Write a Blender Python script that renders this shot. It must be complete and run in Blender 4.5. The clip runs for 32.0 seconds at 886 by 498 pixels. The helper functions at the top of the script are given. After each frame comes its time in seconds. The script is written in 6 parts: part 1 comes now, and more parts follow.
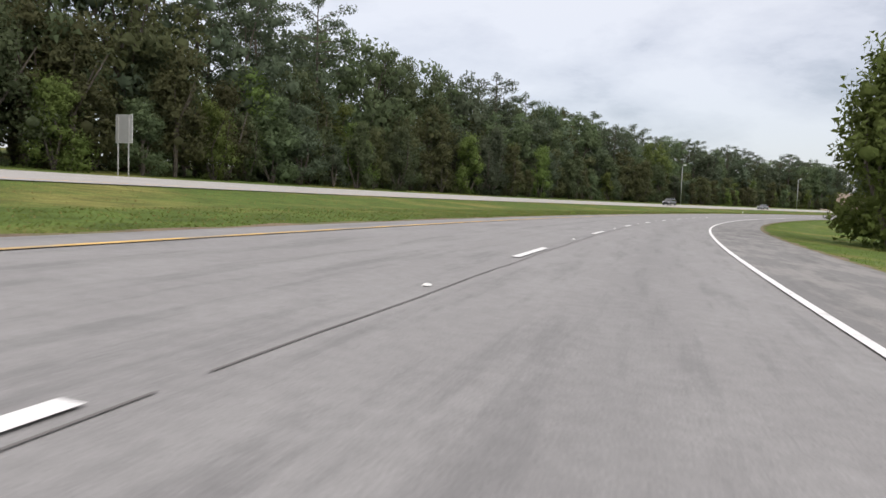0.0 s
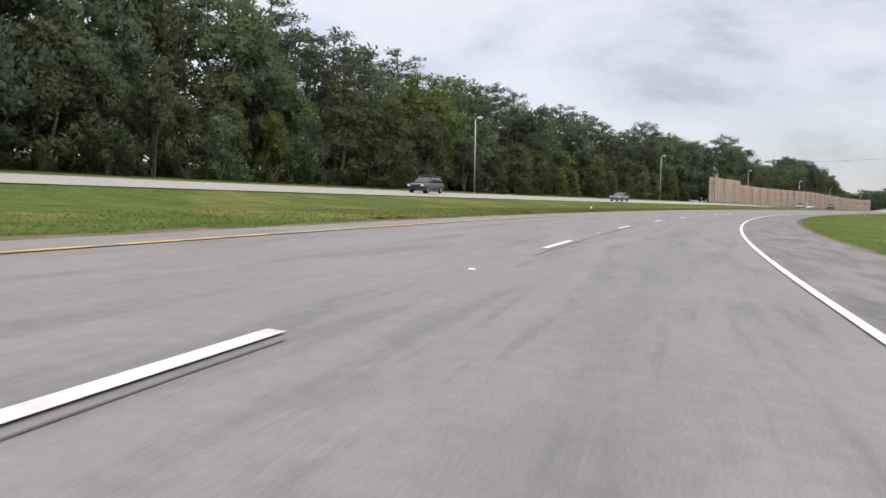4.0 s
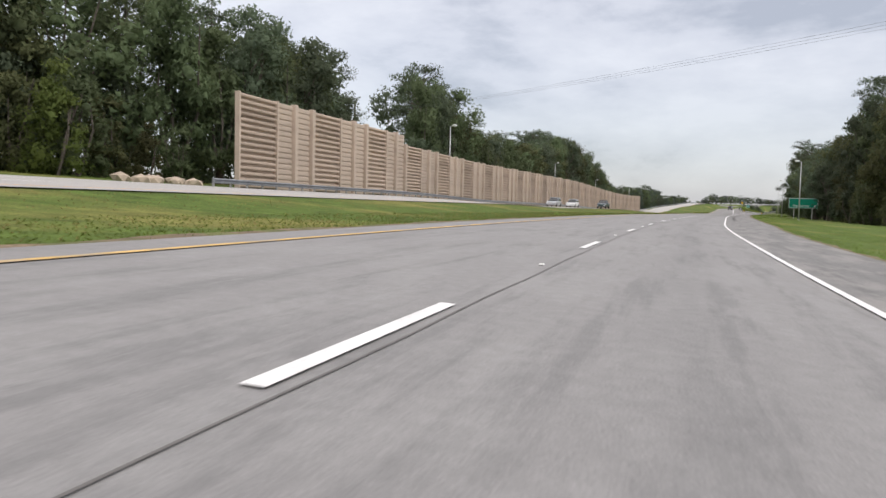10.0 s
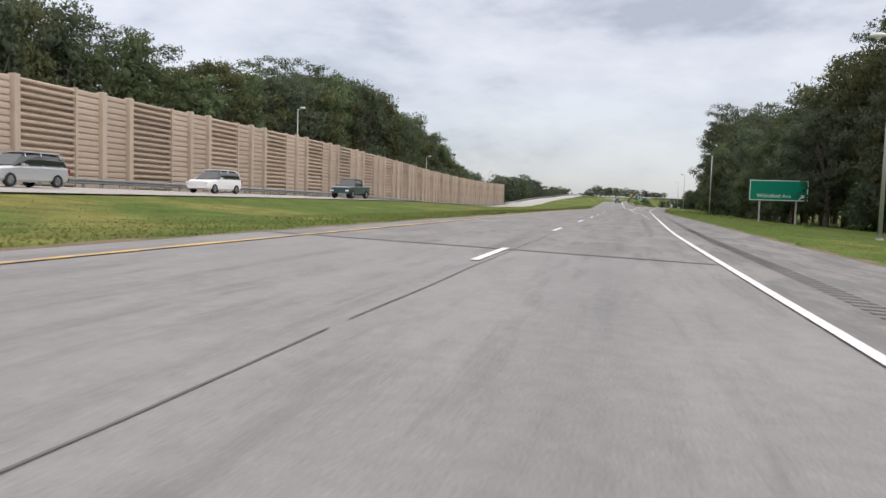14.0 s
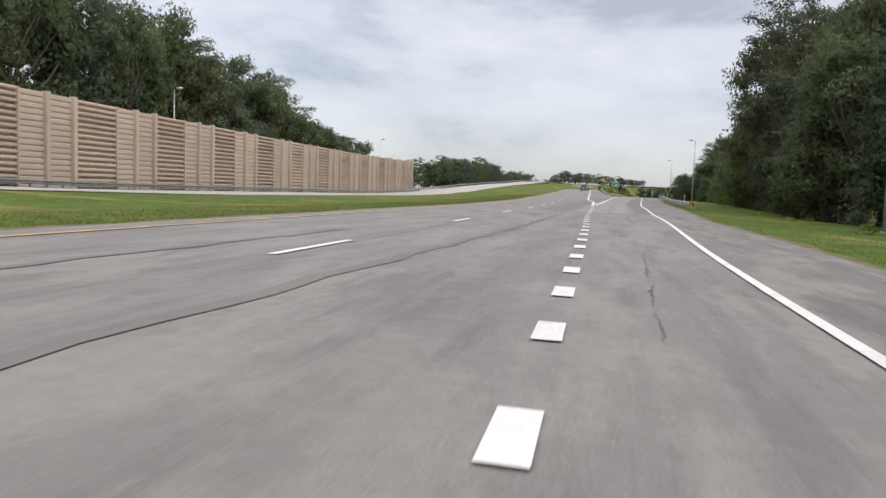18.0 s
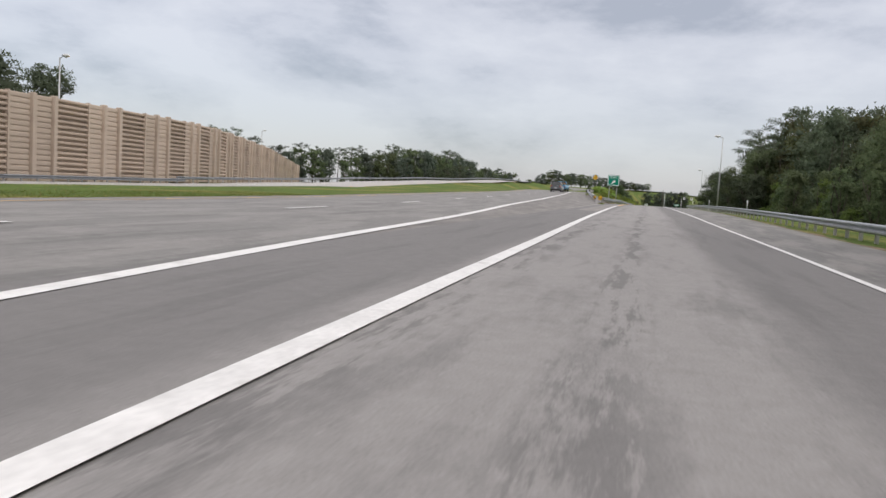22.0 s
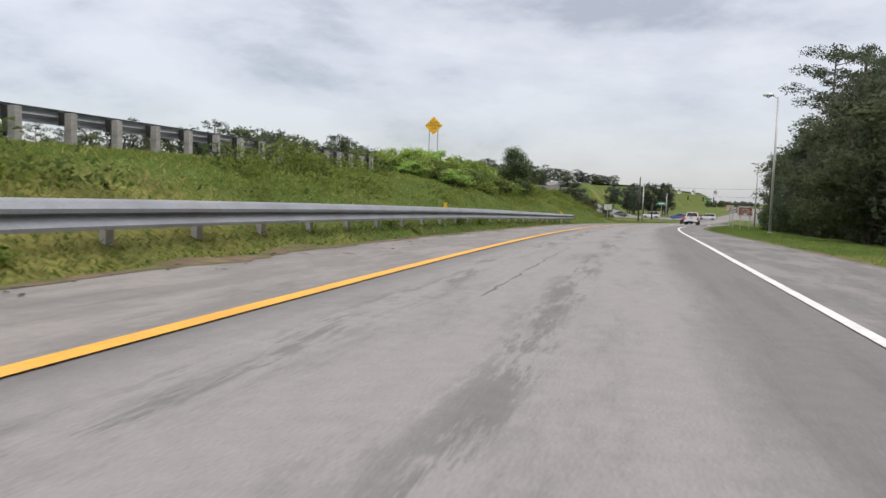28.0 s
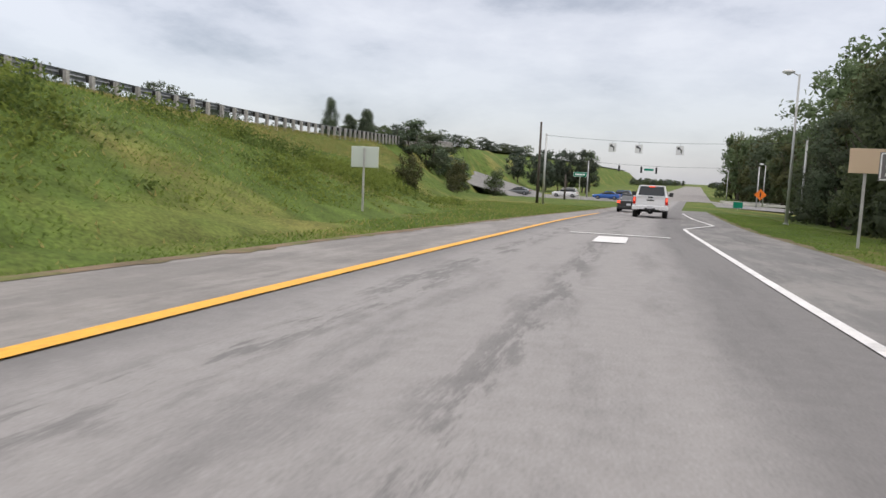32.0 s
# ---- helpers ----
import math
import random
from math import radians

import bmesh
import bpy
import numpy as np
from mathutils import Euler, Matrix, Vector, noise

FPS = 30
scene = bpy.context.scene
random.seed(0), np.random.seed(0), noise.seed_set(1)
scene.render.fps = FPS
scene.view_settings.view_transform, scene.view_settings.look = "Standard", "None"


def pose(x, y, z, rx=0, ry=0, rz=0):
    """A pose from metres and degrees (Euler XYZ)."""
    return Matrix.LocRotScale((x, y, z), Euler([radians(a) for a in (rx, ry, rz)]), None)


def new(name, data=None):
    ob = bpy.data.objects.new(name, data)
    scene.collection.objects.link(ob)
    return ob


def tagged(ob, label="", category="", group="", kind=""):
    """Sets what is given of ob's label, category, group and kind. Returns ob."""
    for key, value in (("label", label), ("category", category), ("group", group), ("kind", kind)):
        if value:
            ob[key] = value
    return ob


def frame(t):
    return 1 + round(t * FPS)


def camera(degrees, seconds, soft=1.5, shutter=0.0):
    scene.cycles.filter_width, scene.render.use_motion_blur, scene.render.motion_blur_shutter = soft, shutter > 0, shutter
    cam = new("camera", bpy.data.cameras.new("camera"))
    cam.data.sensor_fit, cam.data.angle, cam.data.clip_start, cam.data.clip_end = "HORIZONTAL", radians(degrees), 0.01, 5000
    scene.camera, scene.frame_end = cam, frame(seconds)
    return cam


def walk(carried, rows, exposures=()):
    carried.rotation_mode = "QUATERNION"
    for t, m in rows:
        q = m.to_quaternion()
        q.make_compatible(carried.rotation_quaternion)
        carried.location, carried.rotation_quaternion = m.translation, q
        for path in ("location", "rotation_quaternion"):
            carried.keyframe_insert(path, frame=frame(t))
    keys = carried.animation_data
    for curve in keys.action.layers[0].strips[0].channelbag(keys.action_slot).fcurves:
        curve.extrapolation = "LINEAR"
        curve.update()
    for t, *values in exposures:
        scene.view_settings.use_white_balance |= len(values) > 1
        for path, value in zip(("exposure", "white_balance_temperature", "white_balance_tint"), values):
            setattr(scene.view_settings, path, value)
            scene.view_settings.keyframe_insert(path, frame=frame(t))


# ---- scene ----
# ---- camera and its way ----
cam = camera(61.56, 32.0, soft=1.5, shutter=0.06)
PATH = [
    (0.0, 0.000, -0.000, 1.130, 0.004, -3.667, -1.852),
    (0.5, 3.862, 13.100, 1.096, -0.679, -3.728, -1.937),
    (1.0, 7.870, 26.103, 1.062, -1.783, -3.769, -1.958),
    (1.5, 12.193, 38.909, 1.030, -3.300, -3.780, -1.985),
    (2.0, 16.880, 51.459, 1.004, -4.989, -3.698, -2.036),
    (2.5, 21.905, 63.718, 0.985, -6.681, -3.725, -1.842),
    (3.0, 27.266, 75.744, 0.978, -8.272, -3.638, -1.631),
    (3.5, 32.965, 87.563, 0.983, -9.852, -3.597, -1.360),
    (4.0, 39.011, 99.202, 0.998, -11.455, -3.574, -1.072),
    (4.5, 45.424, 110.685, 1.023, -13.074, -3.538, -0.860),
    (5.0, 52.228, 122.030, 1.053, -14.661, -3.550, -0.828),
    (5.5, 59.386, 133.189, 1.085, -16.268, -3.622, -0.991),
    (6.0, 66.867, 144.078, 1.116, -17.908, -3.731, -1.185),
    (6.5, 74.481, 154.579, 1.146, -19.415, -3.660, -1.211),
    (7.0, 82.253, 164.775, 1.175, -20.917, -3.716, -1.206),
    (7.5, 90.213, 174.735, 1.203, -22.370, -3.723, -1.246),
    (8.0, 98.414, 184.519, 1.229, -23.713, -3.721, -1.328),
    (8.5, 106.894, 194.165, 1.255, -24.984, -3.666, -1.437),
    (9.0, 115.661, 203.693, 1.282, -26.217, -3.593, -1.558),
    (9.5, 124.693, 213.106, 1.310, -27.314, -3.519, -1.515),
    (10.0, 133.827, 222.337, 1.335, -28.004, -3.430, -1.325),
    (10.5, 142.925, 231.469, 1.358, -28.150, -3.259, -1.110),
    (11.0, 152.128, 240.522, 1.376, -28.833, -3.298, -1.097),
    (11.5, 161.491, 249.417, 1.389, -30.593, -3.334, -1.294),
    (12.0, 171.016, 258.141, 1.398, -32.131, -3.503, -1.459),
    (12.5, 180.729, 266.614, 1.406, -33.708, -3.454, -1.565),
    (13.0, 190.598, 275.002, 1.415, -34.908, -3.507, -1.530),
    (13.5, 200.504, 283.348, 1.426, -35.747, -3.665, -1.534),
    (14.0, 210.335, 291.543, 1.439, -36.267, -3.833, -1.747),
    (14.5, 220.064, 299.583, 1.451, -36.763, -3.993, -2.059),
    (15.0, 229.790, 307.561, 1.459, -37.083, -4.140, -2.500),
    (15.5, 239.496, 315.474, 1.462, -37.266, -4.261, -2.866),
    (16.0, 249.154, 323.330, 1.462, -37.356, -4.374, -3.054),
    (16.5, 258.744, 331.129, 1.456, -37.413, -4.477, -3.016),
    (17.0, 268.254, 338.856, 1.446, -37.523, -4.556, -2.770),
    (17.5, 277.700, 346.467, 1.431, -37.823, -4.653, -2.453),
    (18.0, 287.138, 353.962, 1.410, -38.142, -4.720, -2.176),
    (18.5, 296.602, 361.371, 1.387, -38.360, -4.673, -2.216),
    (19.0, 306.105, 368.750, 1.363, -38.319, -4.736, -2.332),
    (19.5, 315.670, 376.281, 1.340, -38.222, -4.639, -2.473),
    (20.0, 325.344, 384.126, 1.323, -37.983, -4.676, -2.473),
    (20.5, 335.160, 392.112, 1.317, -37.699, -4.674, -2.726),
    (21.0, 345.061, 400.218, 1.321, -37.634, -4.731, -2.923),
    (21.5, 355.130, 408.303, 1.338, -37.736, -4.842, -3.262),
    (22.0, 365.323, 416.293, 1.374, -38.103, -4.597, -3.511),
    (22.5, 375.533, 424.029, 1.430, -38.563, -4.409, -3.439),
    (23.0, 385.765, 431.489, 1.500, -39.151, -4.296, -3.141),
    (23.5, 395.890, 438.811, 1.575, -39.638, -4.172, -2.885),
    (24.0, 405.792, 445.990, 1.640, -39.973, -4.291, -2.729),
    (24.5, 415.226, 452.905, 1.693, -40.241, -4.206, -2.744),
    (25.0, 423.994, 459.423, 1.730, -40.421, -4.062, -2.684),
    (25.5, 432.221, 465.566, 1.750, -40.529, -4.063, -2.576),
    (26.0, 440.130, 471.344, 1.752, -40.505, -4.192, -2.469),
    (26.5, 447.770, 476.908, 1.739, -40.420, -4.326, -2.292),
    (27.0, 455.243, 482.337, 1.711, -40.335, -4.392, -2.044),
    (27.5, 462.654, 487.707, 1.669, -40.302, -4.311, -1.826),
    (28.0, 470.127, 493.052, 1.605, -40.373, -4.350, -1.891),
    (28.5, 477.902, 498.542, 1.504, -40.501, -4.708, -2.153),
    (29.0, 485.821, 504.073, 1.362, -40.822, -4.839, -2.232),
    (29.5, 493.711, 509.483, 1.185, -41.555, -5.048, -2.129),
    (30.0, 501.489, 514.631, 0.982, -42.473, -5.175, -1.928),
    (30.5, 509.275, 519.573, 0.766, -43.384, -5.331, -1.796),
    (31.0, 516.968, 524.372, 0.536, -44.316, -5.539, -1.990),
    (31.5, 524.680, 528.930, 0.294, -45.283, -5.689, -2.282),
    (32.0, 532.598, 533.430, 0.046, -46.096, -5.894, -2.555),
]
walk(cam, [(t, pose(x, y, z, 90 + pitch, roll, yaw)) for t, x, y, z, yaw, pitch, roll in PATH], exposures=[(0.0, 0.0), (20.0, 0.0), (22.5, -0.18), (25.0, -0.18), (28.0, -0.05), (32.0, 0.0)])

# ---- light: overcast summer day ----
SUN_EL, SUN_AZ = radians(52), radians(160)
world = bpy.data.worlds.new("overcast_sky")
scene.world = world
world.use_nodes = True
wn, wl = world.node_tree.nodes, world.node_tree.links
wn.clear()


def wnode(kind, **sockets):
    n = wn.new(kind)
    for k, v in sockets.items():
        n.inputs[k].default_value = v
    return n


w_out, w_bg = wnode("ShaderNodeOutputWorld"), wnode("ShaderNodeBackground", Strength=1.0)
w_sky = wnode("ShaderNodeTexSky")
w_sky.sky_type, w_sky.sun_disc, w_sky.sun_elevation, w_sky.sun_rotation = "NISHITA", False, SUN_EL, SUN_AZ
w_dim = wn.new("ShaderNodeVectorMath")
w_dim.operation = "SCALE"
w_dim.inputs["Scale"].default_value = 0.05
w_tc = wnode("ShaderNodeTexCoord")
w_map = wnode("ShaderNodeMapping")
w_map.inputs["Scale"].default_value = (1.0, 1.0, 2.6)
w_n1 = wnode("ShaderNodeTexNoise", Scale=2.6, Detail=8.0, Roughness=0.55, Distortion=0.25)
w_n2 = wnode("ShaderNodeTexNoise", Scale=5.5, Detail=8.0, Roughness=0.6)
w_add = wn.new("ShaderNodeMath")
w_add.operation = "MULTIPLY_ADD"
w_add.inputs[1].default_value = 0.6
w_ramp = wnode("ShaderNodeValToRGB")
el = w_ramp.color_ramp.elements
el[0].position, el[0].color = 0.56, (0.345, 0.343, 0.372, 1)
el[1].position, el[1].color = 0.87, (0.635, 0.622, 0.637, 1)
e_mid = el.new(0.70)
e_mid.color = (0.53, 0.52, 0.546, 1)
# an overcast sky is brightest overhead and blue-grey low down
w_sep = wnode("ShaderNodeSeparateXYZ")
w_el = wnode("ShaderNodeMapRange")
w_el.inputs["From Min"].default_value, w_el.inputs["From Max"].default_value = 0.0, 0.95
w_zen = wnode("ShaderNodeValToRGB")
ze = w_zen.color_ramp.elements
ze[0].position, ze[0].color = 0.0, (0.70, 0.72, 0.78, 1)
ze[1].position, ze[1].color = 1.0, (3.1, 2.98, 2.84, 1)
z_low = ze.new(0.07)
z_low.color = (0.84, 0.85, 0.89, 1)
z_mid = ze.new(0.17)
z_mid.color = (1.03, 1.02, 1.03, 1)
z_up = ze.new(0.30)
z_up.color = (1.16, 1.15, 1.14, 1)
w_mul = wn.new("ShaderNodeVectorMath")
w_mul.operation = "MULTIPLY"
w_sum = wn.new("ShaderNodeVectorMath")
w_sum.operation = "ADD"
wl.new(w_tc.outputs["Generated"], w_map.inputs["Vector"])
wl.new(w_map.outputs["Vector"], w_n1.inputs["Vector"])
wl.new(w_map.outputs["Vector"], w_n2.inputs["Vector"])
wl.new(w_n2.outputs["Fac"], w_add.inputs[0])
wl.new(w_n1.outputs["Fac"], w_add.inputs[2])
wl.new(w_add.outputs[0], w_ramp.inputs["Fac"])
wl.new(w_tc.outputs["Generated"], w_sep.inputs[0])
wl.new(w_sep.outputs["Z"], w_el.inputs["Value"])
wl.new(w_el.outputs["Result"], w_zen.inputs["Fac"])
wl.new(w_ramp.outputs["Color"], w_mul.inputs[0])
wl.new(w_zen.outputs["Color"], w_mul.inputs[1])
wl.new(w_sky.outputs["Color"], w_dim.inputs[0])
wl.new(w_mul.outputs[0], w_sum.inputs[0])
wl.new(w_dim.outputs[0], w_sum.inputs[1])
wl.new(w_sum.outputs[0], w_bg.inputs["Color"])
wl.new(w_bg.outputs[0], w_out.inputs["Surface"])
sun = new("sun", bpy.data.lights.new("sun", "SUN"))
sun.data.energy, sun.data.angle, sun.data.color = 1.0, radians(30), (1.0, 0.97, 0.93)
sun.matrix_world = pose(0, 0, 60, 90 - math.degrees(SUN_EL), 0, -math.degrees(SUN_AZ) + 180)

# ---- materials ----


def material(name, base, rough=0.8, metal=0.0, var=0.25, scale=2.0, fine=0.0, bump=0.0, bump_scale=60.0, spot=None, spot_scale=0.3, spot_at=0.55, per_object=0.0, coords="Object", spec=0.4):
    """A surface with broad and fine colour variation, optional stains of a second colour, and relief."""
    m = bpy.data.materials.new(name)
    m.use_nodes = True
    n, l = m.node_tree.nodes, m.node_tree.links
    b = n["Principled BSDF"]
    b.inputs["Roughness"].default_value, b.inputs["Metallic"].default_value = rough, metal
    b.inputs["Specular IOR Level"].default_value = spec
    tc = n.new("ShaderNodeTexCoord")
    na = n.new("ShaderNodeTexNoise")
    na.inputs["Scale"].default_value, na.inputs["Detail"].default_value = scale, 5.0
    l.new(tc.outputs[coords], na.inputs["Vector"])
    ra = n.new("ShaderNodeMapRange")
    ra.inputs["From Min"].default_value, ra.inputs["From Max"].default_value = 0.3, 0.7
    ra.inputs["To Min"].default_value, ra.inputs["To Max"].default_value = 1 - var, 1 + var
    l.new(na.outputs["Fac"], ra.inputs["Value"])
    value = ra.outputs["Result"]
    nb = n.new("ShaderNodeTexNoise")
    nb.inputs["Scale"].default_value, nb.inputs["Detail"].default_value = bump_scale, 3.0
    l.new(tc.outputs[coords], nb.inputs["Vector"])
    if fine:
        rb = n.new("ShaderNodeMapRange")
        rb.inputs["From Min"].default_value, rb.inputs["From Max"].default_value = 0.3, 0.7
        rb.inputs["To Min"].default_value, rb.inputs["To Max"].default_value = 1 - fine, 1 + fine
        l.new(nb.outputs["Fac"], rb.inputs["Value"])
        mu = n.new("ShaderNodeMath")
        mu.operation = "MULTIPLY"
        l.new(value, mu.inputs[0])
        l.new(rb.outputs["Result"], mu.inputs[1])
        value = mu.outputs[0]
    if per_object:
        oi = n.new("ShaderNodeObjectInfo")
        ro = n.new("ShaderNodeMapRange")
        ro.inputs["To Min"].default_value, ro.inputs["To Max"].default_value = 1 - per_object, 1 + per_object
        l.new(oi.outputs["Random"], ro.inputs["Value"])
        mo = n.new("ShaderNodeMath")
        mo.operation = "MULTIPLY"
        l.new(value, mo.inputs[0])
        l.new(ro.outputs["Result"], mo.inputs[1])
        value = mo.outputs[0]
    colour = None
    if spot:
        ns = n.new("ShaderNodeTexNoise")
        ns.inputs["Scale"].default_value, ns.inputs["Detail"].default_value = spot_scale, 6.0
        l.new(tc.outputs[coords], ns.inputs["Vector"])
        rs = n.new("ShaderNodeMapRange")
        rs.inputs["From Min"].default_value, rs.inputs["From Max"].default_value = spot_at - 0.06, spot_at + 0.08
        l.new(ns.outputs["Fac"], rs.inputs["Value"])
        mx = n.new("ShaderNodeMix")
        mx.data_type = "RGBA"
        mx.inputs["A"].default_value, mx.inputs["B"].default_value = (*base, 1), (*spot, 1)
        l.new(rs.outputs["Result"], mx.inputs["Factor"])
        colour = mx.outputs["Result"]
    vm = n.new("ShaderNodeVectorMath")
    vm.operation = "SCALE"
    vm.inputs[0].default_value = base
    if colour:
        l.new(colour, vm.inputs[0])
    l.new(value, vm.inputs["Scale"])
    l.new(vm.outputs[0], b.inputs["Base Color"])
    if bump:
        bn = n.new("ShaderNodeBump")
        bn.inputs["Strength"].default_value, bn.inputs["Distance"].default_value = bump, 0.02
        l.new(nb.outputs["Fac"], bn.inputs["Height"])
        l.new(bn.outputs["Normal"], b.inputs["Normal"])
    return m


def plain(name, base, rough=0.5, metal=0.0, spec=0.5, emit=0.0, coat=0.0):
    m = bpy.data.materials.new(name)
    m.use_nodes = True
    b = m.node_tree.nodes["Principled BSDF"]
    b.inputs["Base Color"].default_value = (*base, 1)
    b.inputs["Roughness"].default_value, b.inputs["Metallic"].default_value = rough, metal
    b.inputs["Specular IOR Level"].default_value, b.inputs["Coat Weight"].default_value = spec, coat
    if emit:
        b.inputs["Emission Color"].default_value, b.inputs["Emission Strength"].default_value = (*base, 1), emit
    return m




def asphalt(name, base, dark, pale, streak, tracks=0.0, patches=0.0, bands=False):
    """Worn asphalt in lane coordinates (offset across, distance along): grit, streaks along the traffic, wheel tracks, blotches."""
    m = bpy.data.materials.new(name)
    m.use_nodes = True
    n, l = m.node_tree.nodes, m.node_tree.links
    b = n["Principled BSDF"]
    b.inputs["Roughness"].default_value, b.inputs["Specular IOR Level"].default_value = 0.82, 0.3
    uv = n.new("ShaderNodeUVMap")
    uv.uv_map = "lane"

    def noise_at(sx, sy, scale, detail, rough=0.55):
        mp = n.new("ShaderNodeMapping")
        mp.inputs["Scale"].default_value = (sx, sy, 1)
        l.new(uv.outputs["UV"], mp.inputs["Vector"])
        t = n.new("ShaderNodeTexNoise")
        t.inputs["Scale"].default_value, t.inputs["Detail"].default_value, t.inputs["Roughness"].default_value = scale, detail, rough
        l.new(mp.outputs["Vector"], t.inputs["Vector"])
        return t.outputs["Fac"]

    def ranged(value, a, c, lo=0.0, hi=1.0):
        r = n.new("ShaderNodeMapRange")
        r.inputs["From Min"].default_value, r.inputs["From Max"].default_value = a, c
        r.inputs["To Min"].default_value, r.inputs["To Max"].default_value = lo, hi
        l.new(value, r.inputs["Value"])
        return r.outputs["Result"]

    def blend(fac, a, c):
        x = n.new("ShaderNodeMix")
        x.data_type = "RGBA"
        l.new(fac, x.inputs["Factor"])
        for key, v in (("A", a), ("B", c)):
            if isinstance(v, tuple):
                x.inputs[key].default_value = (*v, 1)
            else:
                l.new(v, x.inputs[key])
        return x.outputs["Result"]

    def times(a, c):
        x = n.new("ShaderNodeMath")
        x.operation = "MULTIPLY"
        for i, v in enumerate((a, c)):
            if isinstance(v, float):
                x.inputs[i].default_value = v
            else:
                l.new(v, x.inputs[i])
        return x.outputs[0]

    colour = blend(times(ranged(noise_at(2.2, 0.16, 1.0, 9, 0.68), 0.50, 0.60), streak), base, dark)
    worn = times(ranged(noise_at(1.2, 0.30, 1.0, 10, 0.7), 0.50 - patches * 0.08, 0.58), 0.25 + patches)
    if bands:
        # paler between the wheel paths, dark along both edge lines, broken dark scuffs in the wheel paths
        px = n.new("ShaderNodeSeparateXYZ")
        l.new(uv.outputs["UV"], px.inputs[0])
        wob = n.new("ShaderNodeMath")
        wob.operation = "MULTIPLY_ADD"
        wob.inputs[1].default_value = 0.9
        l.new(noise_at(1.3, 0.22, 1.0, 9, 0.7), wob.inputs[0])
        l.new(px.outputs["X"], wob.inputs[2])
        x = wob.outputs[0]
        lane = times(ranged(x, -1.85, -1.3), ranged(x, 1.35, 1.85, 1.0, 0.0))
        worn = times(lane, ranged(noise_at(1.6, 0.30, 1.0, 10, 0.72), 0.36, 0.50, 0.35, 0.95))
    colour = blend(worn, colour, pale)
    if bands:
        scuff = ranged(noise_at(3.0, 0.42, 1.0, 10, 0.75), 0.485, 0.545)
        for mid, half in ((-1.05, 0.35), (0.35, 0.34)):
            path = times(ranged(x, mid - half, mid - half + 0.25), ranged(x, mid + half - 0.25, mid + half, 1.0, 0.0))
            colour = blend(times(times(path, scuff), 0.65), colour, dark)
    if tracks:
        sep = n.new("ShaderNodeSeparateXYZ")
        l.new(uv.outputs["UV"], sep.inputs[0])
        off = n.new("ShaderNodeMath")
        off.operation = "ABSOLUTE"
        l.new(sep.outputs["X"], off.inputs[0])
        near = ranged(off.outputs[0], 0.0, 0.65, 1.0, 0.0)
        colour = blend(times(times(near, ranged(noise_at(0.6, 0.06, 1.0, 4), 0.3, 0.7, 0.4, 1.0)), tracks), colour, dark)
    grit = noise_at(1, 1, 55.0, 2)
    vm = n.new("ShaderNodeVectorMath")
    vm.operation = "SCALE"
    l.new(colour, vm.inputs[0])
    l.new(times(ranged(grit, 0.3, 0.7, 0.86, 1.14), ranged(noise_at(1, 1, 6.0, 4), 0.3, 0.7, 0.93, 1.07)), vm.inputs["Scale"])
    l.new(vm.outputs[0], b.inputs["Base Color"])
    bn = n.new("ShaderNodeBump")
    bn.inputs["Strength"].default_value, bn.inputs["Distance"].default_value = 0.35, 0.006
    l.new(grit, bn.inputs["Height"])
    l.new(bn.outputs["Normal"], b.inputs["Normal"])
    return m


ASPHALT = asphalt("aged_asphalt", (0.218, 0.211, 0.205), (0.146, 0.143, 0.140), (0.256, 0.249, 0.241), 0.55, 0.45, 0.25)
RAMP_ASPHALT = asphalt("worn_ramp_asphalt", (0.166, 0.159, 0.154), (0.113, 0.109, 0.106), (0.258, 0.246, 0.236), 0.45, 0.0, 0.5, True)
SHOULDER = asphalt("shoulder_asphalt", (0.163, 0.158, 0.152), (0.112, 0.109, 0.105), (0.248, 0.236, 0.220), 0.6, 0.0, 0.45)
PALE_ROAD = asphalt("pale_worn_road", (0.36, 0.345, 0.325), (0.29, 0.28, 0.265), (0.42, 0.40, 0.375), 0.4, 0.2, 0.2)
GRASS = material("mown_grass", (0.080, 0.116, 0.025), 0.95, var=0.30, scale=0.9, fine=0.35, bump=0.9, bump_scale=14, spot=(0.16, 0.155, 0.045), spot_scale=0.12, spot_at=0.56, spec=0.1)
WHITE_PAINT = material("white_road_paint", (0.66, 0.65, 0.63), 0.6, var=0.08, scale=3, fine=0.1, bump_scale=25, spot=(0.52, 0.51, 0.49), spot_scale=2.5, spot_at=0.64)
FADED_YELLOW = material("faded_yellow_road_paint", (0.56, 0.36, 0.12), 0.7, var=0.15, scale=2, fine=0.15, bump_scale=25, spot=(0.34, 0.26, 0.16), spot_scale=1.2, spot_at=0.52)
YELLOW_PAINT = material("yellow_road_paint", (0.72, 0.36, 0.03), 0.6, var=0.10, scale=2, fine=0.12, bump_scale=25, spot=(0.55, 0.30, 0.06), spot_scale=2.0, spot_at=0.66)

